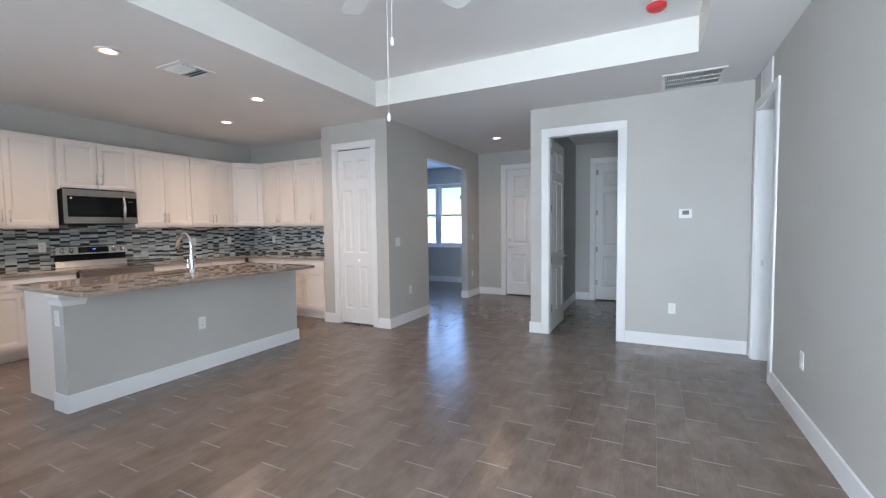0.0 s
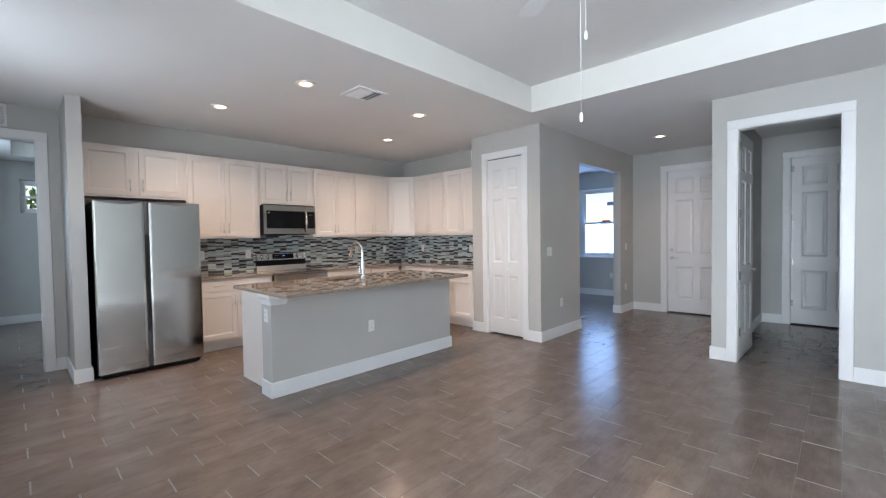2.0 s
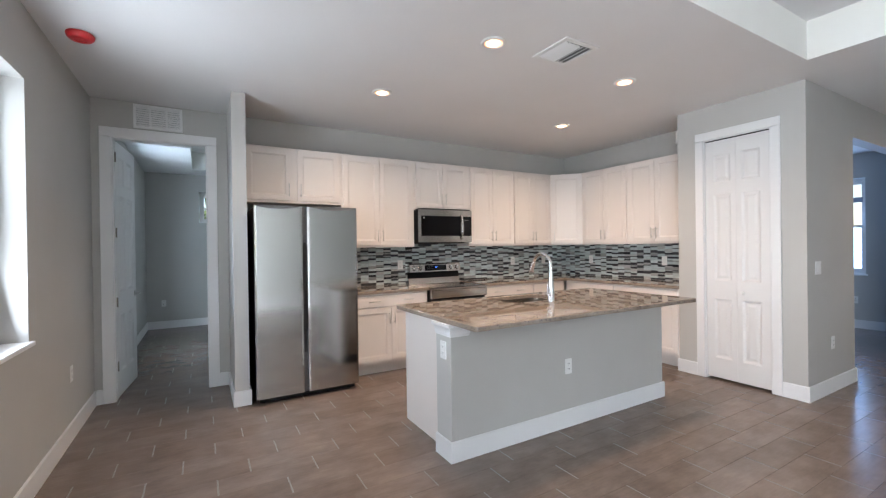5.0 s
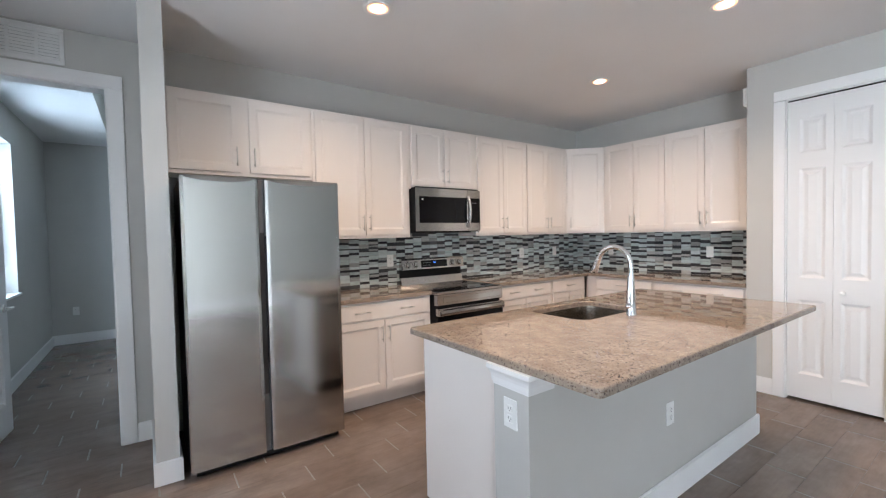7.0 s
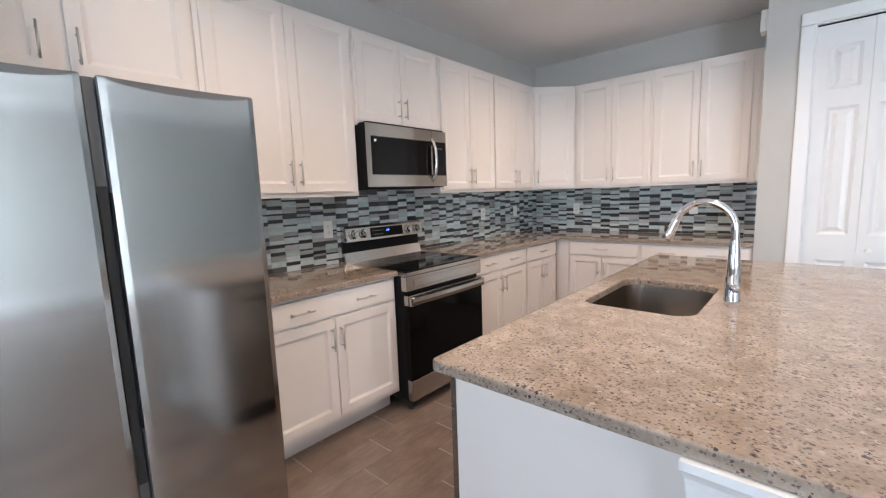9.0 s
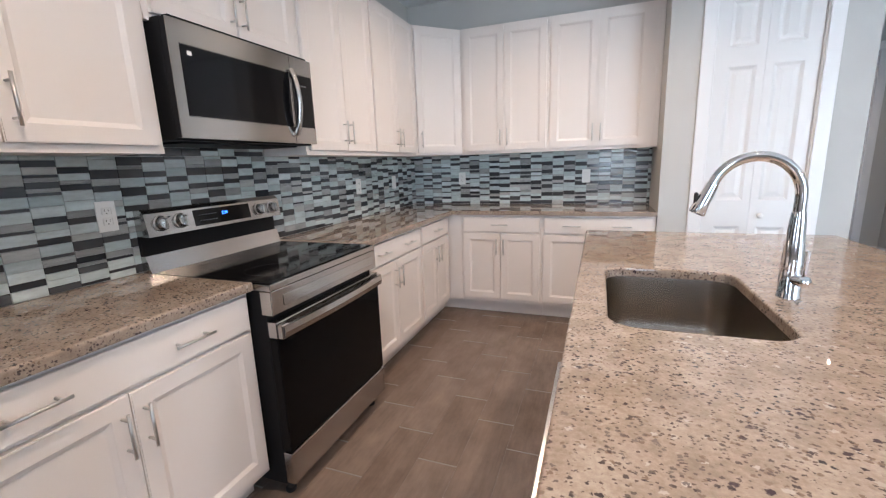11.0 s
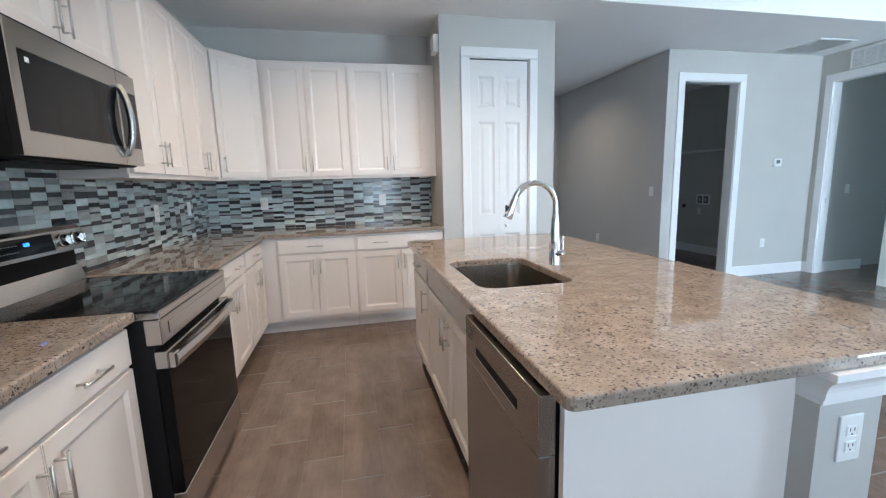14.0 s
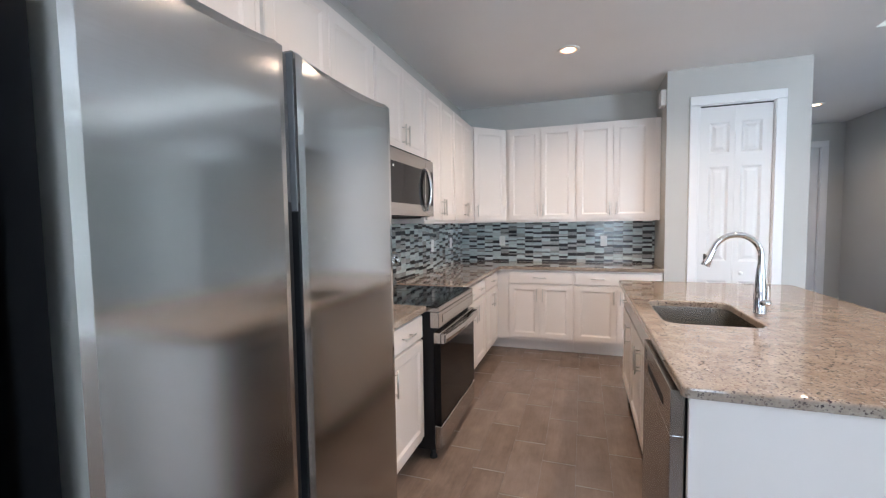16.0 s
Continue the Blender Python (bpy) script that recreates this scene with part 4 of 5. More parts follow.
tilt = Euler((radians(90 - 8.9), 0, 0)).to_matrix().to_4x4()
for kx in (0.065, 0.155, W - 0.155, W - 0.065):
    bm = bmesh.new()
    at = (kx, 0.5635, 1.116)
    lathe(bm, [(0.033, 0), (0.033, 0.004), (0.027, 0.006), (0.026, 0.022), (0.023, 0.027)], 24, at, tilt)
    kn = part("knob", bm, STEEL_H, rng, "dark stainless control knob")
    bm = bmesh.new()
    box(bm, kx - 0.006, kx + 0.006, 0.522, 0.553, 1.094, 1.140, bevel=0.003)
    part("grip", bm, STEEL, kn)
for kx in (0.108, W - 0.108):
    part("indicator", bx(kx - 0.003, kx + 0.003, 0.562, 0.576, 1.136, 1.142), DARK, rng)
bm = bmesh.new()
box(bm, 0.22, W - 0.22, -0.002, 0.004, -0.036, 0.036)
disp = part("display", bm, GLASSTOP, rng, "black glass control display")
disp.matrix_basis = pose(0, 0.5635, 1.116) @ pose(0, 0, 0, -8.9)


def lettering(name, text, size, m, material, parent=None, depth=0.0006):
    cu = bpy.data.curves.new(name, "FONT")
    cu.body, cu.size, cu.align_x, cu.align_y, cu.extrude = text, size, "CENTER", "CENTER", depth
    tmp = bpy.data.objects.new(name, cu)
    scene.collection.objects.link(tmp)
    me = bpy.data.meshes.new_from_object(tmp.evaluated_get(bpy.context.evaluated_depsgraph_get()))
    bpy.data.objects.remove(tmp)
    me.materials.clear()
    me.materials.append(material)
    ob = new(name, me)
    ob.parent = parent
    ob.matrix_basis = m
    return ob


clock = lettering("clock_digits", "2:24", 0.019, pose(0.385, -0.004, 0.008, 90), CLOCKGLOW, disp)
tagged(clock, "glowing blue clock digits")
for k in range(6):
    bm = bx(0.245 + 0.017 * k, 0.255 + 0.017 * k, -0.0026, -0.0015, 0.010, 0.013)
    part("key_mark", bm, DUCT, disp)
    part("key_mark", bx(0.245 + 0.017 * k, 0.255 + 0.017 * k, -0.0026, -0.0015, -0.016, -0.013), DUCT, disp)

# ---------------------------------------------------------------- microwave
mw = thing("microwave", pose(-5.845, 2.438, 1.435, 0, 0, 90), "over-the-range stainless microwave with dark glass door", "microwave")
W, HH = 0.766, 0.412
part("body", bx(0.003, W - 0.003, 0.0, 0.34, 0.0, HH, bevel=0.003), BLACK, mw, "black metal housing")
part("underside", bx(0.06, W - 0.06, 0.05, 0.30, -0.008, 0.0), BLACK, mw)
bm = bmesh.new()
box(bm, 0.001, 0.604, -0.028, -0.001, 0.007, HH - 0.007)
md = part("door", bm, BLACK, mw, "black edged microwave door")
bm = bmesh.new()
panel_slab(bm, 0.605, HH - 0.012, 0.004, [(0.038, 0.600, 0.076, HH - 0.088)], ((0.0015, -0.002),), x0=0.0, z0=0.006, y0=-0.032)
part("door_face", bm, MW_STEEL, md, "brushed stainless door face")
part("glass", bx(0.041, 0.598, -0.0318, -0.0295, 0.085, HH - 0.085), GLASSTOP, md, "black glass window")
bm = bmesh.new()
panel_slab(bm, W - 0.610, HH - 0.012, 0.030, [(0.004, W - 0.614, 0.076, HH - 0.088)], ((0.001, -0.003),), x0=0.608, z0=0.006, y0=-0.032)
mp = part("control_panel", bm, MW_STEEL, mw)
part("keypad", bx(0.614, W - 0.008, -0.0320, -0.0285, 0.085, HH - 0.085), GLASSTOP, mp, "black glass keypad")
for k in range(3):
    part("key_mark", bx(0.66 + 0.02 * k, 0.675 + 0.02 * k, -0.0326, -0.0319, HH - 0.135, HH - 0.128), DUCT, mp)
bm = bmesh.new()
pts, rad = [], []
for k in range(13):
    u = k / 12
    pts.append((0.607, -0.036 - 0.034 * math.sin(math.pi * u) ** 0.7, 0.045 + (HH - 0.115) * u))
    rad.append(0.0145)
tube(bm, pts, rad, 14)
part("handle", bm, STEEL_H, md, "stainless bowed handle")
part("sticker", bx(0.066, 0.084, -0.0325, -0.0316, HH - 0.118, HH - 0.103), PLASTIC, md, "small white square sticker")
part("top_grille", bx(0.02, W - 0.02, -0.020, 0.01, HH - 0.006, HH + 0.006), BLACK, mw)

# ---------------------------------------------------------------- refrigerator
fridge = thing("refrigerator", pose(-5.354, 0.601, 0, 0, 0, 90), "side-by-side stainless steel refrigerator, doors closed", "refrigerator")
W, FH = 0.925, 1.778
part("body", bx(0.004, W - 0.004, 0.065, 0.72, 0.03, FH - 0.012, bevel=0.004), BLACK, fridge, "black sides")
part("kick_grille", bx(0.03, W - 0.03, 0.05, 0.064, 0.012, 0.055), BLACK, fridge)
for x in (0.07, W - 0.07):
    bm = bmesh.new()
    lathe(bm, [(0.02, 0), (0.02, 0.03)], 12, (x, 0.09, 0))
    part("foot", bm, RUBBER, fridge)


def fridge_door(x0, x1, hollow_side):
    """A door with a gently bowed front and a bowed top edge; hollow_side: the side with the pocket handle."""
    bm = bmesh.new()
    n, z0 = 24, 0.055
    cols = []
    for i in range(n + 1):
        u = i / n
        x = x0 + (x1 - x0) * u
        y = 0.0015 * (2 * u - 1) ** 2 + (0.003 if i in (0, n) else 0.0)
        dip = 0.008 + 0.026 * math.sin(math.pi * min(max((u - 0.04) / 0.92, 0), 1)) ** 0.55
        col = [bm.verts.new((x, y, z0)), bm.verts.new((x, y, FH - dip)), bm.verts.new((x, y + 0.004 + dip * 0.75, FH)), bm.verts.new((x, 0.062, FH)), bm.verts.new((x, 0.062, z0))]
        cols.append(col)
    for a, b in zip(cols, cols[1:]):
        for k in range(5):
            f = bm.faces.new((a[k], b[k], b[(k + 1) % 5], a[(k + 1) % 5]))
    bm.faces.new(cols[0])
    bm.faces.new(cols[-1][::-1])
    d = part("door", bm, STEEL, fridge)
    hx = x1 - 0.001 if hollow_side > 0 else x0 + 0.001
    px = x1 if hollow_side > 0 else x0
    part("pocket_handle", bx(px - 0.0045, px + 0.0045, 0.006, 0.044, 0.62, 1.42, bevel=0.002), BLACK, d, "dark recessed grip")
    part("edge_trim", bx(min(hx, hx + hollow_side * 0.003), max(hx, hx + hollow_side * 0.003), 0.012, 0.058, 0.06, FH - 0.004), GRIP, d)
    return d


fridge_door(0.0, 0.408, 1)
fridge_door(0.450, W, -1)
part("mullion", bx(0.4125, 0.4455, 0.024, 0.064, 0.055, FH - 0.006, bevel=0.003), GRIP, fridge, "grey channel between the doors")
part("grip_recess", bx(0.416, 0.442, 0.0215, 0.0245, 0.42, 1.44, bevel=0.001), DARK, fridge, "black recessed grip channel")

# ---------------------------------------------------------------- ceiling fixtures
for lx, ly in DOWNLIGHTS:
    dl = thing("downlight", pose(lx, ly, H), "round white recessed ceiling downlight, lit warm", "ceiling light", "recessed downlights")
    bm = bmesh.new()
    lathe(bm, [(0.088, 0.0), (0.088, -0.006), (0.080, -0.011), (0.064, -0.009), (0.060, -0.003)], 36, cap=False)
    part("trim_ring", bm, PLASTIC, dl)
    bm = bmesh.new()
    # glowing ring in place of bloom and the lamplit baffle
    lathe(bm, [(0.064, -0.003), (0.0635, -0.006), (0.047, -0.0065), (0.047, -0.003)], 36, cap=False)
    part("lens_rim", bm, HALOGLOW, dl, "orange glowing ring standing in for the halo round the lens")
    bm = bmesh.new()
    lathe(bm, [(0.0465, -0.003), (0.0465, -0.0065), (0.03, -0.007)], 36)
    part("lens", bm, LAMPGLOW, dl, "glowing warm white lens")

diff = thing("ceiling_vent", pose(-3.525, 2.49, H), "square white stepped ceiling air diffuser", "air vent")
s = 0.165
bm = bmesh.new()
for a, b, z in ((s, s - 0.035, -0.010),):
    box(bm, -a, a, -a, -b, z, 0, bevel=0.002)
    box(bm, -a, a, b, a, z, 0, bevel=0.002)
    box(bm, -a, -b, -b, b, z, 0, bevel=0.002)
    box(bm, b, a, -b, b, z, 0, bevel=0.002)
part("frame", bm, VENT, diff)
part("backing", bx(-s + 0.035, s - 0.035, -s + 0.035, s - 0.035, -0.001, 0), DUCT, diff)
for k in range(7):
    y = -0.115 + 0.037 * k
    bm = bx(-0.128, 0.128, -0.014, 0.014, -0.0015, 0.0015)
    sl = part("slat", bm, VENT, diff)
    sl.matrix_basis = pose(0, y, -0.013, 35 if k > 3 else -35)

ret = thing("return_vent", pose(0.535, 4.965, H), "large white slatted return air grille in the ceiling", "air vent")
bm = bmesh.new()
w, d = 0.265, 0.25
for args in ((-w, w, -d, -d + 0.03), (-w, w, d - 0.03, d), (-w, -w + 0.03, -d + 0.03, d - 0.03), (w - 0.03, w, -d + 0.03, d - 0.03)):
    box(bm, *args, -0.012, 0, bevel=0.002)
box(bm, -w + 0.03, w - 0.03, -0.07, -0.06, -0.012, -0.002)
box(bm, -w + 0.03, w - 0.03, 0.06, 0.07, -0.012, -0.002)
part("frame", bm, VENT, ret)
part("backing", bx(-w + 0.03, w - 0.03, -d + 0.03, d - 0.03, -0.001, 0), DUCT, ret)
for k in range(26):
    x = -w + 0.04 + (2 * w - 0.08) * k / 25
    sl = part("slat", bx(-0.0012, 0.0012, -d + 0.03, d - 0.03, -0.008, 0.008), VENT, ret)
    sl.matrix_basis = pose(x, 0, -0.0095, 0, 40)


def wall_grille(m, w, h, label):
    """A transfer grille high on a wall: frame, two bars and a flat back in duct-shadow grey."""
    g = thing("wall_vent", m, label, "air vent")
    bm = bmesh.new()
    f = 0.022
    for x0, x1, z0, z1 in ((0, w, 0, f), (0, w, h - f, h), (0, f, f, h - f), (w - f, w, f, h - f)):
        box(bm, x0, x1, -0.014, 0, z0, z1, bevel=0.002)
    part("frame", bm, VENT, g)
    for k in (1, 2):
        part("bar", bx(w * k / 3 - 0.008, w * k / 3 + 0.008, -0.010, 0, f, h - f), VENT, g)
    for k in range(9):
        z = f + (h - 2 * f) * (k + 0.5) / 9
        sl = part("slat", bx(f, w - f, -0.0012, 0.0012, -0.009, 0.009), VENT, g)
        sl.matrix_basis = pose(0, -0.0075, z, 40)
    part("backing", bx(f, w - f, -0.001, 0, f, h - f), DUCT, g)


wall_grille(pose(XW, -0.335, 2.535, 0, 0, 90), 0.39, 0.225, "white transfer air grille above the bedroom door")
wall_grille(pose(XE, 4.97, 2.53, 0, 0, -90), 0.40, 0.22, "white transfer air grille above the doorway")


def smoke_alarm(x, y, z):
    a = thing("smoke_alarm", pose(x, y, z), "ceiling smoke alarm under a red plastic dust cap", "smoke alarm", "red capped alarms")
    bm = bmesh.new()
    lathe(bm, [(0.066, 0), (0.066, -0.012), (0.06, -0.016)], 28)
    part("base", bm, PLASTIC, a)
    bm = bmesh.new()
    lathe(bm, [(0.072, -0.006), (0.074, -0.014), (0.07, -0.03), (0.058, -0.042), (0.036, -0.046), (0.032, -0.04), (0.012, -0.04)], 28)
    part("dust_cap", bm, RED, a, "glossy red dust cap")


smoke_alarm(-4.83, -0.45, H)
smoke_alarm(0.21, 3.88, TRAYH)

fan = thing("ceiling_fan", pose(-1.08, 2.04, TRAYH), "white five-blade ceiling fan with two pull chains", "ceiling fan")
bm = bmesh.new()
lathe(bm, [(0.065, 0), (0.068, -0.03), (0.05, -0.05), (0.02, -0.055), (0.016, -0.16)], 28)
part("canopy", bm, FANWHITE, fan)
bm = bmesh.new()
lathe(bm, [(0.05, -0.155), (0.13, -0.17), (0.145, -0.21), (0.145, -0.27), (0.11, -0.30), (0.06, -0.31), (0.055, -0.355), (0.035, -0.365)], 36)
part("motor_housing", bm, FANWHITE, fan)
for k in range(5):
    head_deg = -16.4 - 72 * k
    bm = bmesh.new()
    prof = ((0.14, 0.05), (0.20, 0.055), (0.45, 0.068), (0.60, 0.07), (0.645, 0.060), (0.66, 0.035))
    rows = []
    for y, hw in prof:
        rows.append([bm.verts.new((x, y, z + 0.12 * x)) for x, z in ((-hw, -0.003), (hw, -0.003), (hw, 0.003), (-hw, 0.003))])
    for a, b in zip(rows, rows[1:]):
        for i in range(4):
            bm.faces.new((a[i], a[(i + 1) % 4], b[(i + 1) % 4], b[i]))
    bm.faces.new(rows[0])
    bm.faces.new(rows[-1][::-1])
    bl = part("blade", bm, FANWHITE, fan, "white fan blade")
    bl.matrix_basis = pose(0, 0, -0.285, 0, 0, head_deg)
    bm = bmesh.new()
    box(bm, -0.018, 0.018, 0.09, 0.21, -0.012, -0.004, bevel=0.003)
    part("blade_iron", bm, FANWHITE, bl)
for dx, dy, z in ((0.0, 0.0, -1.145), (0.022, 0.01, -0.745)):
    bm = bmesh.new()
    rod(bm, (dx, dy, -0.35), (dx, dy, z + 0.04), 0.0016, 6)
    ch = part("pull_chain", bm, FANWHITE, fan)
    bm = bmesh.new()
    lathe(bm, [(0.003, 0.045), (0.008, 0.035), (0.0085, 0.012), (0.006, 0.0)], 12, (dx, dy, z))
    part("pull_knob", bm, FANWHITE, ch, "small white pull knob")

# ---------------------------------------------------------------- outlets and switches


def plate(name, m, gang=1, kind="outlet", label="white duplex wall outlet"):
    p = thing(name, m, label, "wall outlet" if kind == "outlet" else "light switch", "wall plates")
    w = 0.070 + 0.046 * (gang - 1)
    part("cover_plate", bx(-w / 2, w / 2, -0.006, 0, -0.058, 0.058, bevel=0.002, seg=2), PLASTIC, p)
    for g in range(gang):
        x = (g - (gang - 1) / 2) * 0.046
        if kind == "outlet":
            for s in (-1, 1):
                sk = part("socket", bx(x - 0.017, x + 0.017, -0.008, -0.0055, s * 0.02 - 0.014, s * 0.02 + 0.014, bevel=0.003), PLASTIC, p)
                for dx, hh in ((-0.0065, 0.0045), (0.0065, 0.0055)):
                    part("slot", bx(x + dx - 0.001, x + dx + 0.001, -0.0085, -0.0079, s * 0.02 - 0.001, s * 0.02 + 0.008), DARK, sk)
                part("slot", bx(x - 0.002, x + 0.002, -0.0085, -0.0079, s * 0.02 - 0.010, s * 0.02 - 0.006), DARK, sk)
        else:
            part("rocker", bx(x - 0.0165, x + 0.0165, -0.009, -0.0055, -0.033, 0.033, bevel=0.002), PLASTIC, p)
    return p


BS = 0.007  # the mosaic's thickness
plate("wall_outlet", pose(KX1, 2.61, 0.457, 0, 0, 90), label="white duplex outlet on the island's grey knee wall")
plate("wall_outlet", pose(-3.745, 1.567, 0.705), label="white duplex outlet on the island's end")
plate("wall_outlet", pose(-2.90, 5.227, 0.45, 0, 0, 90))
plate("light_switch", pose(-2.90, 4.914, 1.15, 0, 0, 90), 2, "switch", "white two-gang rocker light switch")
plate("wall_outlet", pose(0.407, 5.285, 0.425))
plate("wall_outlet", pose(XW + BS, 1.769, 1.17, 0, 0, 90), label="white outlet in the mosaic backsplash beside the refrigerator")
plate("wall_outlet", pose(XW + BS, 2.36, 1.165, 0, 0, 90), label="white outlet in the mosaic backsplash")
plate("wall_outlet", pose(XW + BS, 4.172, 1.165, 0, 0, 90), label="white outlet in the mosaic backsplash")
plate("light_switch", pose(XW + BS, 4.78, 1.165, 0, 0, 90), 1, "switch", "white switch in the mosaic backsplash")
plate("wall_outlet", pose(-5.677, YN - BS, 1.168), label="white outlet in the mosaic backsplash")
plate("light_switch", pose(-4.528, YN - BS, 1.168), 1, "switch", "white switch in the mosaic backsplash")
plate("light_switch", pose(-1.16, 5.47, 1.145, 0, 0, -90), 1, "switch", "white rocker light switch")
plate("wall_outlet", pose(-1.16, 6.6, 0.43, 0, 0, -90))
plate("light_switch", pose(-2.90, 7.56, 1.145, 0, 0, 90), 1, "switch", "white rocker light switch")
plate("wall_outlet", pose(-2.90, 7.54, 0.44, 0, 0, 90))
plate("wall_outlet", pose(XE, 3.596, 0.44, 0, 0, -90))
plate("wall_outlet", pose(-5.43, YS, 0.48, 0, 0, 180))
plate("wall_outlet", pose(-10.3, -0.396, 0.45, 0, 0, 90))
plate("wall_outlet", pose(-3.83, 9.23, 0.45))
plate("light_switch", pose(1.574, 5.165, 1.10), 1, "switch", "white rocker light switch")
plate("wall_outlet", pose(1.0, 6.95, 0.72, 0, 0, -90))

thermo = thing("thermostat", pose(0.517, 5.285, 1.46), "white wall thermostat with a small grey screen", "thermostat")
part("housing", bx(-0.062, 0.062, -0.024, 0, -0.05, 0.05, bevel=0.006, seg=2), PLASTIC, thermo)
part("screen", bx(-0.028, 0.034, -0.0255, -0.0235, -0.012, 0.032), DUCT, thermo, "grey display screen")

chime = thing("door_chime", pose(-4.01, 4.80, 2.55, 0, 0, -90), "small white door chime box high on the wall", "door chime")
part("box", bx(-0.07, 0.07, -0.045, 0, -0.075, 0.075, bevel=0.008, seg=2), PLASTIC, chime)

# laundry: wire shelf, washer box, round dryer outlet
shelf = thing("wire_shelf", pose(1.0, 5.42, 1.72, 0, 0, -90), "white wire laundry shelf on the wall", "shelf")
for k in range(7):
    bm = bmesh.new()
    rod(bm, (-2.5, -0.02 - 0.05 * k, 0), (0, -0.02 - 0.05 * k, 0), 0.003, 6)
    part("rail", bm, VENT, shelf)
bm = bmesh.new()
rod(bm, (-2.5, -0.32, -0.03), (0, -0.32, -0.03), 0.004, 6)
part("front_rail", bm, VENT, shelf)
for k in range(60):
    bm = bmesh.new()
    x = -0.02 - 2.46 * k / 59
    rod(bm, (x, -0.01, 0.003), (x, -0.325, 0.003), 0.002, 5)
    part("wire", bm, VENT, shelf)
wb = thing("washer_box", pose(1.0, 6.88, 0.92, 0, 0, -90), "white recessed washer supply box with two valves", "utility box")
bm = bmesh.new()
for x0, x1, z0, z1 in ((-0.14, 0.14, -0.085, -0.06), (-0.14, 0.14, 0.06, 0.085), (-0.14, -0.115, -0.06, 0.06), (0.115, 0.14, -0.06, 0.06), (-0.012, 0.012, -0.06, 0.06)):
    box(bm, x0, x1, -0.010, 0, z0, z1)
part("frame", bm, PLASTIC, wb)
part("back", bx(-0.115, 0.115, -0.002, 0, -0.06, 0.06), DUCT, wb)
for x in (-0.06, 0.06):
    bm = bmesh.new()
    rod(bm, (x, -0.012, -0.03), (x, -0.012, 0.02), 0.012, 10)
    part("valve", bm, NICKEL, wb)
dry = thing("dryer_outlet", pose(1.0, 7.28, 0.80, 0, 0, -90), "black round dryer power outlet", "wall outlet")
bm = bmesh.new()
lathe(bm, [(0.034, 0), (0.034, 0.02), (0.028, 0.024)], 20, (0, 0, 0), Euler((radians(90), 0, 0)).to_matrix().to_4x4())
part("socket", bm, RUBBER, dry)
door_stop = thing("door_stop", pose(-0.96, 6.05, 0.06, 0, 0, 90), "small spring door stop on the baseboard", "door stop")
bm = bmesh.new()
rod(bm, (0, 0.06, 0), (0, 0, 0), 0.006, 8)
part("spring", bm, NICKEL, door_stop)

# ---------------------------------------------------------------- street seen through the den window
stop = thing("street_sign", pose(-7.4, 17.6, -0.12), "red octagonal street sign on a post", "street sign")
bm = bmesh.new()
rod(bm, (0, 0, 0), (0, 0, 2.0), 0.03, 8)
part("post", bm, NICKEL, stop)
bm = bmesh.new()
lathe(bm, [(0.36, 0), (0.36, 0.01)], 8, (0, -0.03, 1.75), Euler((radians(90), 0, 0)).to_matrix().to_4x4() @ Euler((0, 0, radians(22.5))).to_matrix().to_4x4())
part("plate", bm, STOPRED, stop)


def house(x, y, w, d, h):
    hs = thing("house", pose(x, y, -0.12), "single-storey stucco house across the street", "house", "houses across the street")
    part("wall", bx(-w / 2, w / 2, 0, d, 0, h), STUCCO, hs)
    bm = bmesh.new()
    e = 0.5
    lo = [bm.verts.new(p) for p in ((-w / 2 - e, -e, h), (w / 2 + e, -e, h), (w / 2 + e, d + e, h), (-w / 2 - e, d + e, h))]
    hi = [bm.verts.new(p) for p in ((-w / 2 + d / 2, d / 2, h + 2.0), (w / 2 - d / 2, d / 2, h + 2.0))]
    bm.faces.new(lo[::-1])
    bm.faces.new((lo[0], lo[1], hi[1], hi[0]))
    bm.faces.new((lo[1], lo[2], hi[1]))
    bm.faces.new((lo[2], lo[3], hi[0], hi[1]))
    bm.faces.new((lo[3], lo[0], hi[0]))
    part("roof", bm, ROOF, hs)
    for k in (-1, 1):
        wn_ = part("window", bx(k * w / 4 - 0.7, k * w / 4 + 0.7, -0.05, 0.02, 0.9, 2.2), VINYL, hs)
        part("pane", bx(k * w / 4 - 0.6, k * w / 4 + 0.6, -0.06, -0.05, 1.0, 2.1), GLASSTOP, wn_)


house(-22, 96, 15, 9, 2.9)
house(-58, 99, 16, 9, 2.9)


def leaf_mat():
    m = Mat("tree_leaf", (0.07, 0.11, 0.03), 0.6)
    geo = m.t.nodes.new("ShaderNodeNewGeometry").outputs["Random Per Island"]
    return m.color(m.ramp(geo, [(0, (0.045, 0.085, 0.02)), (1, (0.12, 0.17, 0.045))])).m


LEAF = leaf_mat()
BARK = painted("tree_bark", (0.14, 0.10, 0.07), 0.9, 30, 0.8, 0.2)


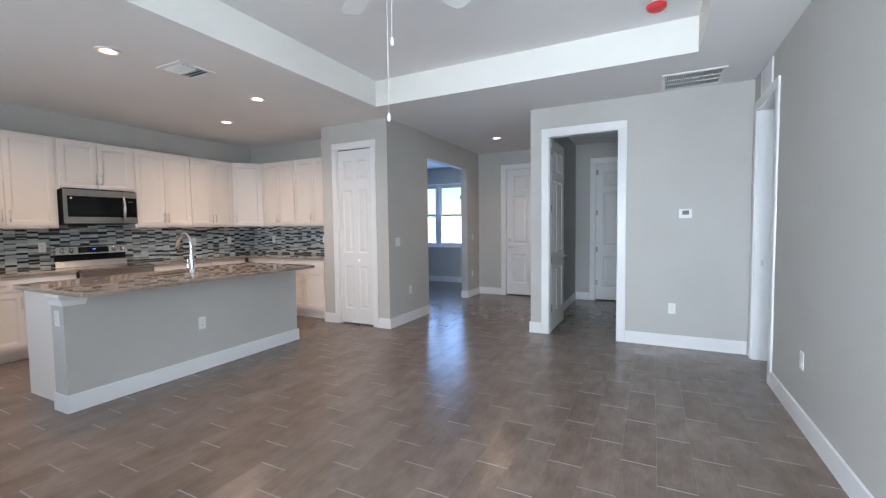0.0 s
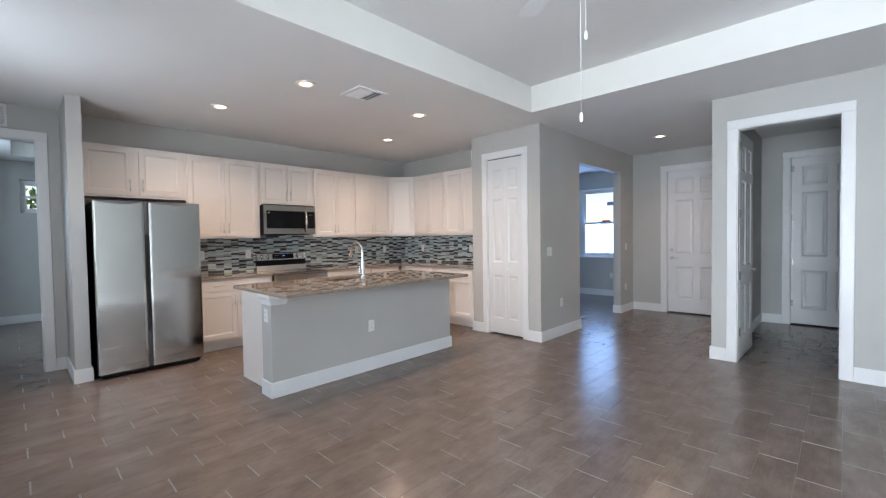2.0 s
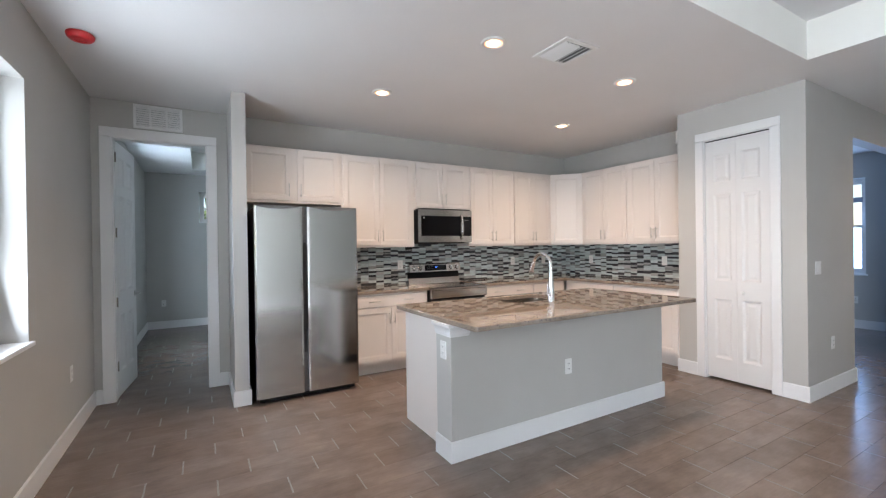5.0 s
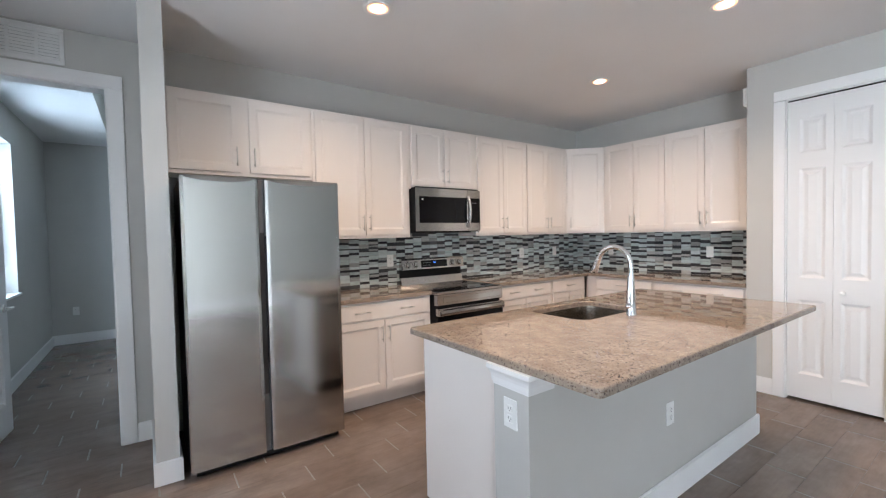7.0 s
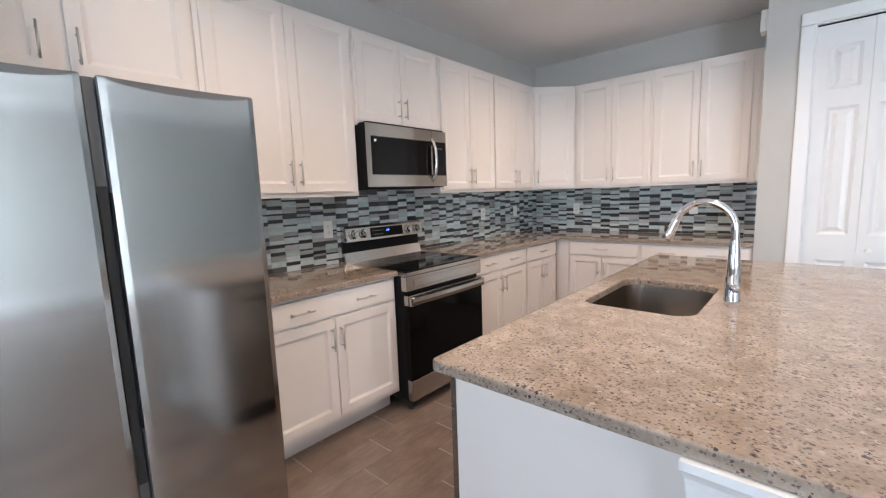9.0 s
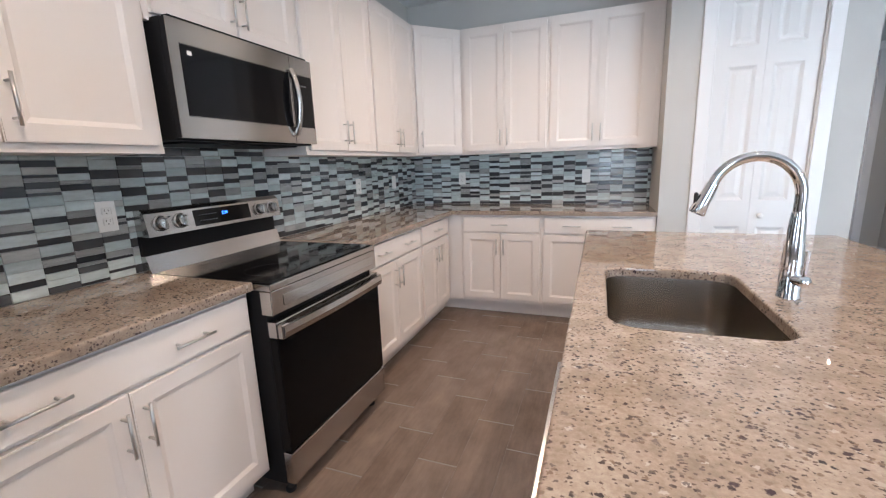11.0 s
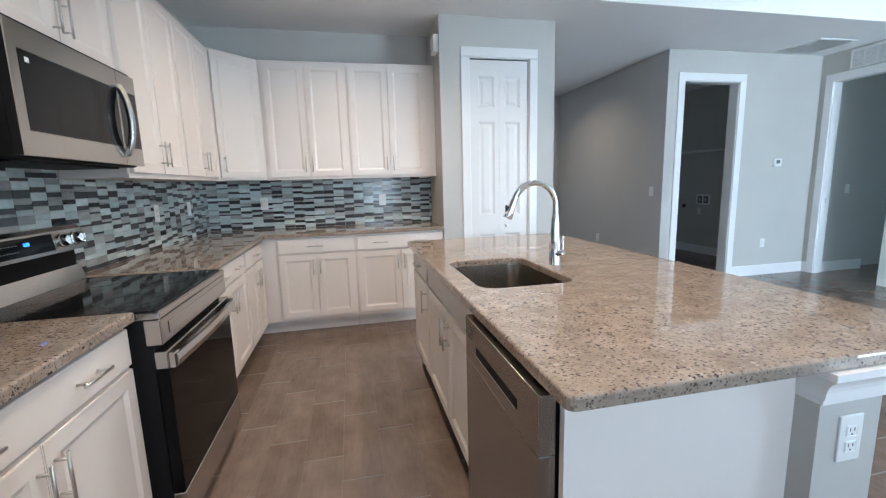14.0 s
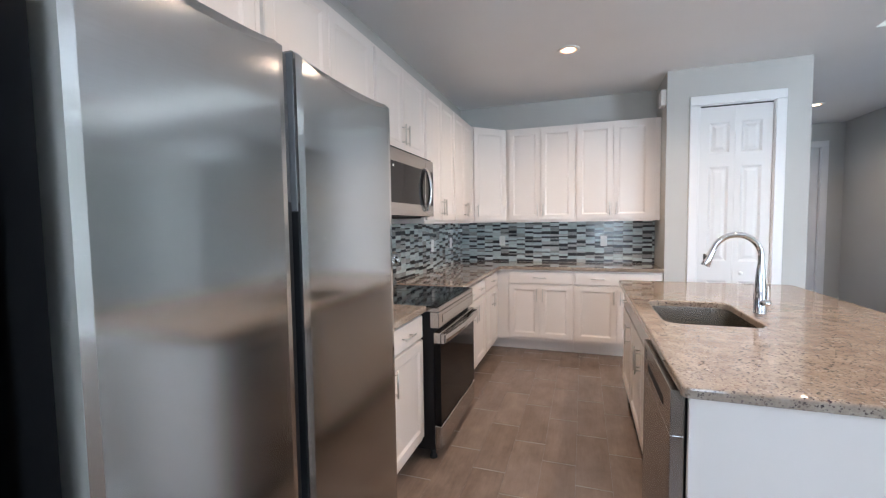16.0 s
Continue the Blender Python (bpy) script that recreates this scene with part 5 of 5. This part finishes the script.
def tree(x, y, h, seed):
    rt = random.Random(seed)
    t = thing("tree", pose(x, y, -0.12), "leafy green garden tree beyond the house", "tree", "garden trees")
    bm = bmesh.new()
    tube(bm, [(0, 0, 0), (0.04, 0.02, h * 0.25), (0.0, 0.06, h * 0.5), (0.05, 0.0, h * 0.8)], [0.13, 0.10, 0.07, 0.03], 8)
    limbs = []
    for k in range(9):
        a, z = rt.uniform(0, 6.28), h * rt.uniform(0.3, 0.7)
        e = Vector((math.cos(a) * h * 0.25, math.sin(a) * h * 0.25, z + h * 0.2))
        tube(bm, [(0, 0, z), tuple(e * 0.5 + Vector((0, 0, z * 0.45))), tuple(e)], [0.045, 0.03, 0.012], 6)
        limbs.append(e)
    part("trunk", bm, BARK, t)
    vs, fs = [], []
    for k in range(1500):
        c = rt.choice(limbs) + Vector((rt.gauss(0, 0.42), rt.gauss(0, 0.42), rt.gauss(0.1, 0.36)))
        q = Euler((rt.uniform(0, 6), rt.uniform(0, 6), rt.uniform(0, 6))).to_matrix()
        n0, l = len(vs), rt.uniform(0.07, 0.13)
        vs += [tuple(c + q @ Vector(p)) for p in ((-l, 0, 0), (0, -l * 0.45, 0.015), (l, 0, 0), (0, l * 0.45, 0.015))]
        fs.append((n0, n0 + 1, n0 + 2, n0 + 3))
    me = bpy.data.meshes.new("crown")
    me.from_pydata(vs, [], fs)
    me.materials.append(LEAF)
    crown = new("crown", me)
    crown.parent = t


tree(-15.0, 1.6, 4.6, 3)
tree(-16.5, -0.6, 5.0, 5)

# ---------------------------------------------------------------- backsplash mosaic
rs = random.Random(4)
COLW, GAP = 0.098, 0.0009


def tile_column(z0, z1):
    """Heights and kinds of the tiles of one column, from below."""
    out, z = [], z0
    last = -1
    while z < z1 - 0.006:
        k = rs.choice((1, 1, 2)) if last == 0 else rs.choice((0, 0, 0, 2, 1))
        last = k
        h = rs.choice((0.012, 0.024, 0.024, 0.036)) if k == 0 else rs.choice((0.024, 0.036, 0.036)) if k == 1 else rs.choice((0.012, 0.024, 0.036))
        h = min(h, z1 - z)
        out.append((z, h, k))
        z += h
    return out


TILE_MATS = (TILE_DARK, TILE_PALE, TILE_MID)
tile_meshes = {}


def tile_verts(w, h, t=0.004, c=0.0009):
    v = [(0, 0, 0), (w, 0, 0), (w, 0, h), (0, 0, h), (c, -t, c), (w - c, -t, c), (w - c, -t, h - c), (c, -t, h - c)]
    f = [(4, 5, 6, 7), (0, 1, 5, 4), (1, 2, 6, 5), (2, 3, 7, 6), (3, 0, 4, 7)]
    return v, f


def backsplash(m, length, z0, z1, near):
    """Columns of mixed glass tiles; the stretch near[0]..near[1] is laid tile by tile, the rest as one piece."""
    bs = thing("backsplash", m, "glossy grey glass and stone mosaic tile backsplash", "backsplash", kind="structure")
    part("grout", bx(0, length, -0.003, 0, z0, z1), TILE_GROUT, bs)
    rest = {0: ([], []), 1: ([], []), 2: ([], [])}
    x = 0.0
    while x < length - 0.01:
        w = min(COLW, length - x)
        for z, h, k in tile_column(z0, z1):
            tw, th = round(w - GAP, 4), round(h - GAP, 4)
            if near[0] <= x < near[1]:
                key = (tw, th, k)
                if key not in tile_meshes:
                    v, f = tile_verts(tw, th)
                    me = bpy.data.meshes.new("tile")
                    me.from_pydata(v, [], f)
                    me.materials.append(TILE_MATS[k])
                    tile_meshes[key] = me
                ob = new("tile", tile_meshes[key])
                ob.parent = bs
                ob.location = (x + GAP / 2, -0.003 - rs.uniform(0, 0.0006), z + GAP / 2)
                ob.rotation_euler = (rs.uniform(-0.004, 0.004), 0, rs.uniform(-0.006, 0.006))
            else:
                v, f = tile_verts(tw, th)
                vs, fs = rest[k]
                n0 = len(vs)
                dy = rs.uniform(0, 0.0008)
                vs += [(a + x + GAP / 2, b - 0.003 - dy, c + z + GAP / 2) for a, b, c in v]
                fs += [tuple(i + n0 for i in q) for q in f]
        x += w
    for k, (vs, fs) in rest.items():
        if vs:
            me = bpy.data.meshes.new("tiles")
            me.from_pydata(vs, [], fs)
            me.materials.append(TILE_MATS[k])
            ob = new("tiles", me)
            ob.parent = bs
            tagged(ob, kind="stuff")


backsplash(pose(XW, 1.55, 0, 0, 0, 90), YN - 1.55, CT + 0.001, UZ0 - 0.001, (0.0, 1.75))
backsplash(pose(XW, 2.4215, 0, 0, 0, 90), 0.791, UZ0, 1.46, (9, 9))
backsplash(pose(XW, YN, 0), -4.01 - XW, CT + 0.001, UZ0 - 0.001, (9, 9))

# ---------------------------------------------------------------- plank floor
floor = single("floor", bx(-10.5, 4.5, YS - 0.2, 9.43, -0.10, -0.0016), GROUT, "dark grey-brown wood-look porcelain plank floor with pale grout", "floor", "structure")
PWID, PLEN, SEAM, JOINT = 0.186, 0.552, 0.0010, 0.0040


def plank_shape(w, l):
    """A plank with eased long sides and wider eased ends."""
    c, e = 0.0005, 0.0021
    v = [(0, 0, -0.004), (w, 0, -0.004), (w, l, -0.004), (0, l, -0.004), (c, e, 0), (w - c, e, 0), (w - c, l - e, 0), (c, l - e, 0)]
    f = [(4, 5, 6, 7), (0, 1, 5, 4), (1, 2, 6, 5), (2, 3, 7, 6), (3, 0, 4, 7)]
    return v, f


def lay(me):
    """Glaze on the face; the two short ends paler, with a daylight glint put into their colour."""
    me.materials.append(PLANK)
    me.materials.append(END_GLINT)
    for k, p in enumerate(me.polygons):
        p.material_index = 1 if k % 5 in (1, 3) else 0


whole = bpy.data.meshes.new("plank")
v, f = plank_shape(PWID - SEAM, PLEN - JOINT)
whole.from_pydata(v, [], f)
lay(whole)
vs, fs, count = [], [], 0
for i in range(-57, 24):
    x = -0.315 + PWID * i
    off = 0.079 + PLEN / 3 * ((1 - i) % 3)
    j0 = math.floor((YS - off) / PLEN) - 1
    for j in range(j0, j0 + 22):
        y0, y1 = off + j * PLEN, off + (j + 1) * PLEN
        if y1 < YS or y0 > 9.3 or x < -10.4 or x > 4.3:
            continue
        if -5.0 < x < 0.9 and 0.2 < y0 and y1 < 4.7 and count < 300 and not (x + PWID > -4.45 and x < -3.66 and y0 > 1.7 and y1 < 3.8):
            count += 1
            ob = new("plank", whole)
            ob.parent = floor
            ob.location = (x + SEAM / 2, y0 + JOINT / 2, 0)
        else:
            a, b = max(y0, YS - 0.05), min(y1, 9.3)
            v, f = plank_shape(PWID - SEAM, b - a - JOINT)
            n0 = len(vs)
            vs += [(p + x + SEAM / 2, q + a + JOINT / 2, r) for p, q, r in v]
            fs += [tuple(k + n0 for k in g) for g in f]
me = bpy.data.meshes.new("planks")
me.from_pydata(vs, [], fs)
lay(me)
ob = new("planks", me)
ob.parent = floor
tagged(ob, kind="stuff")
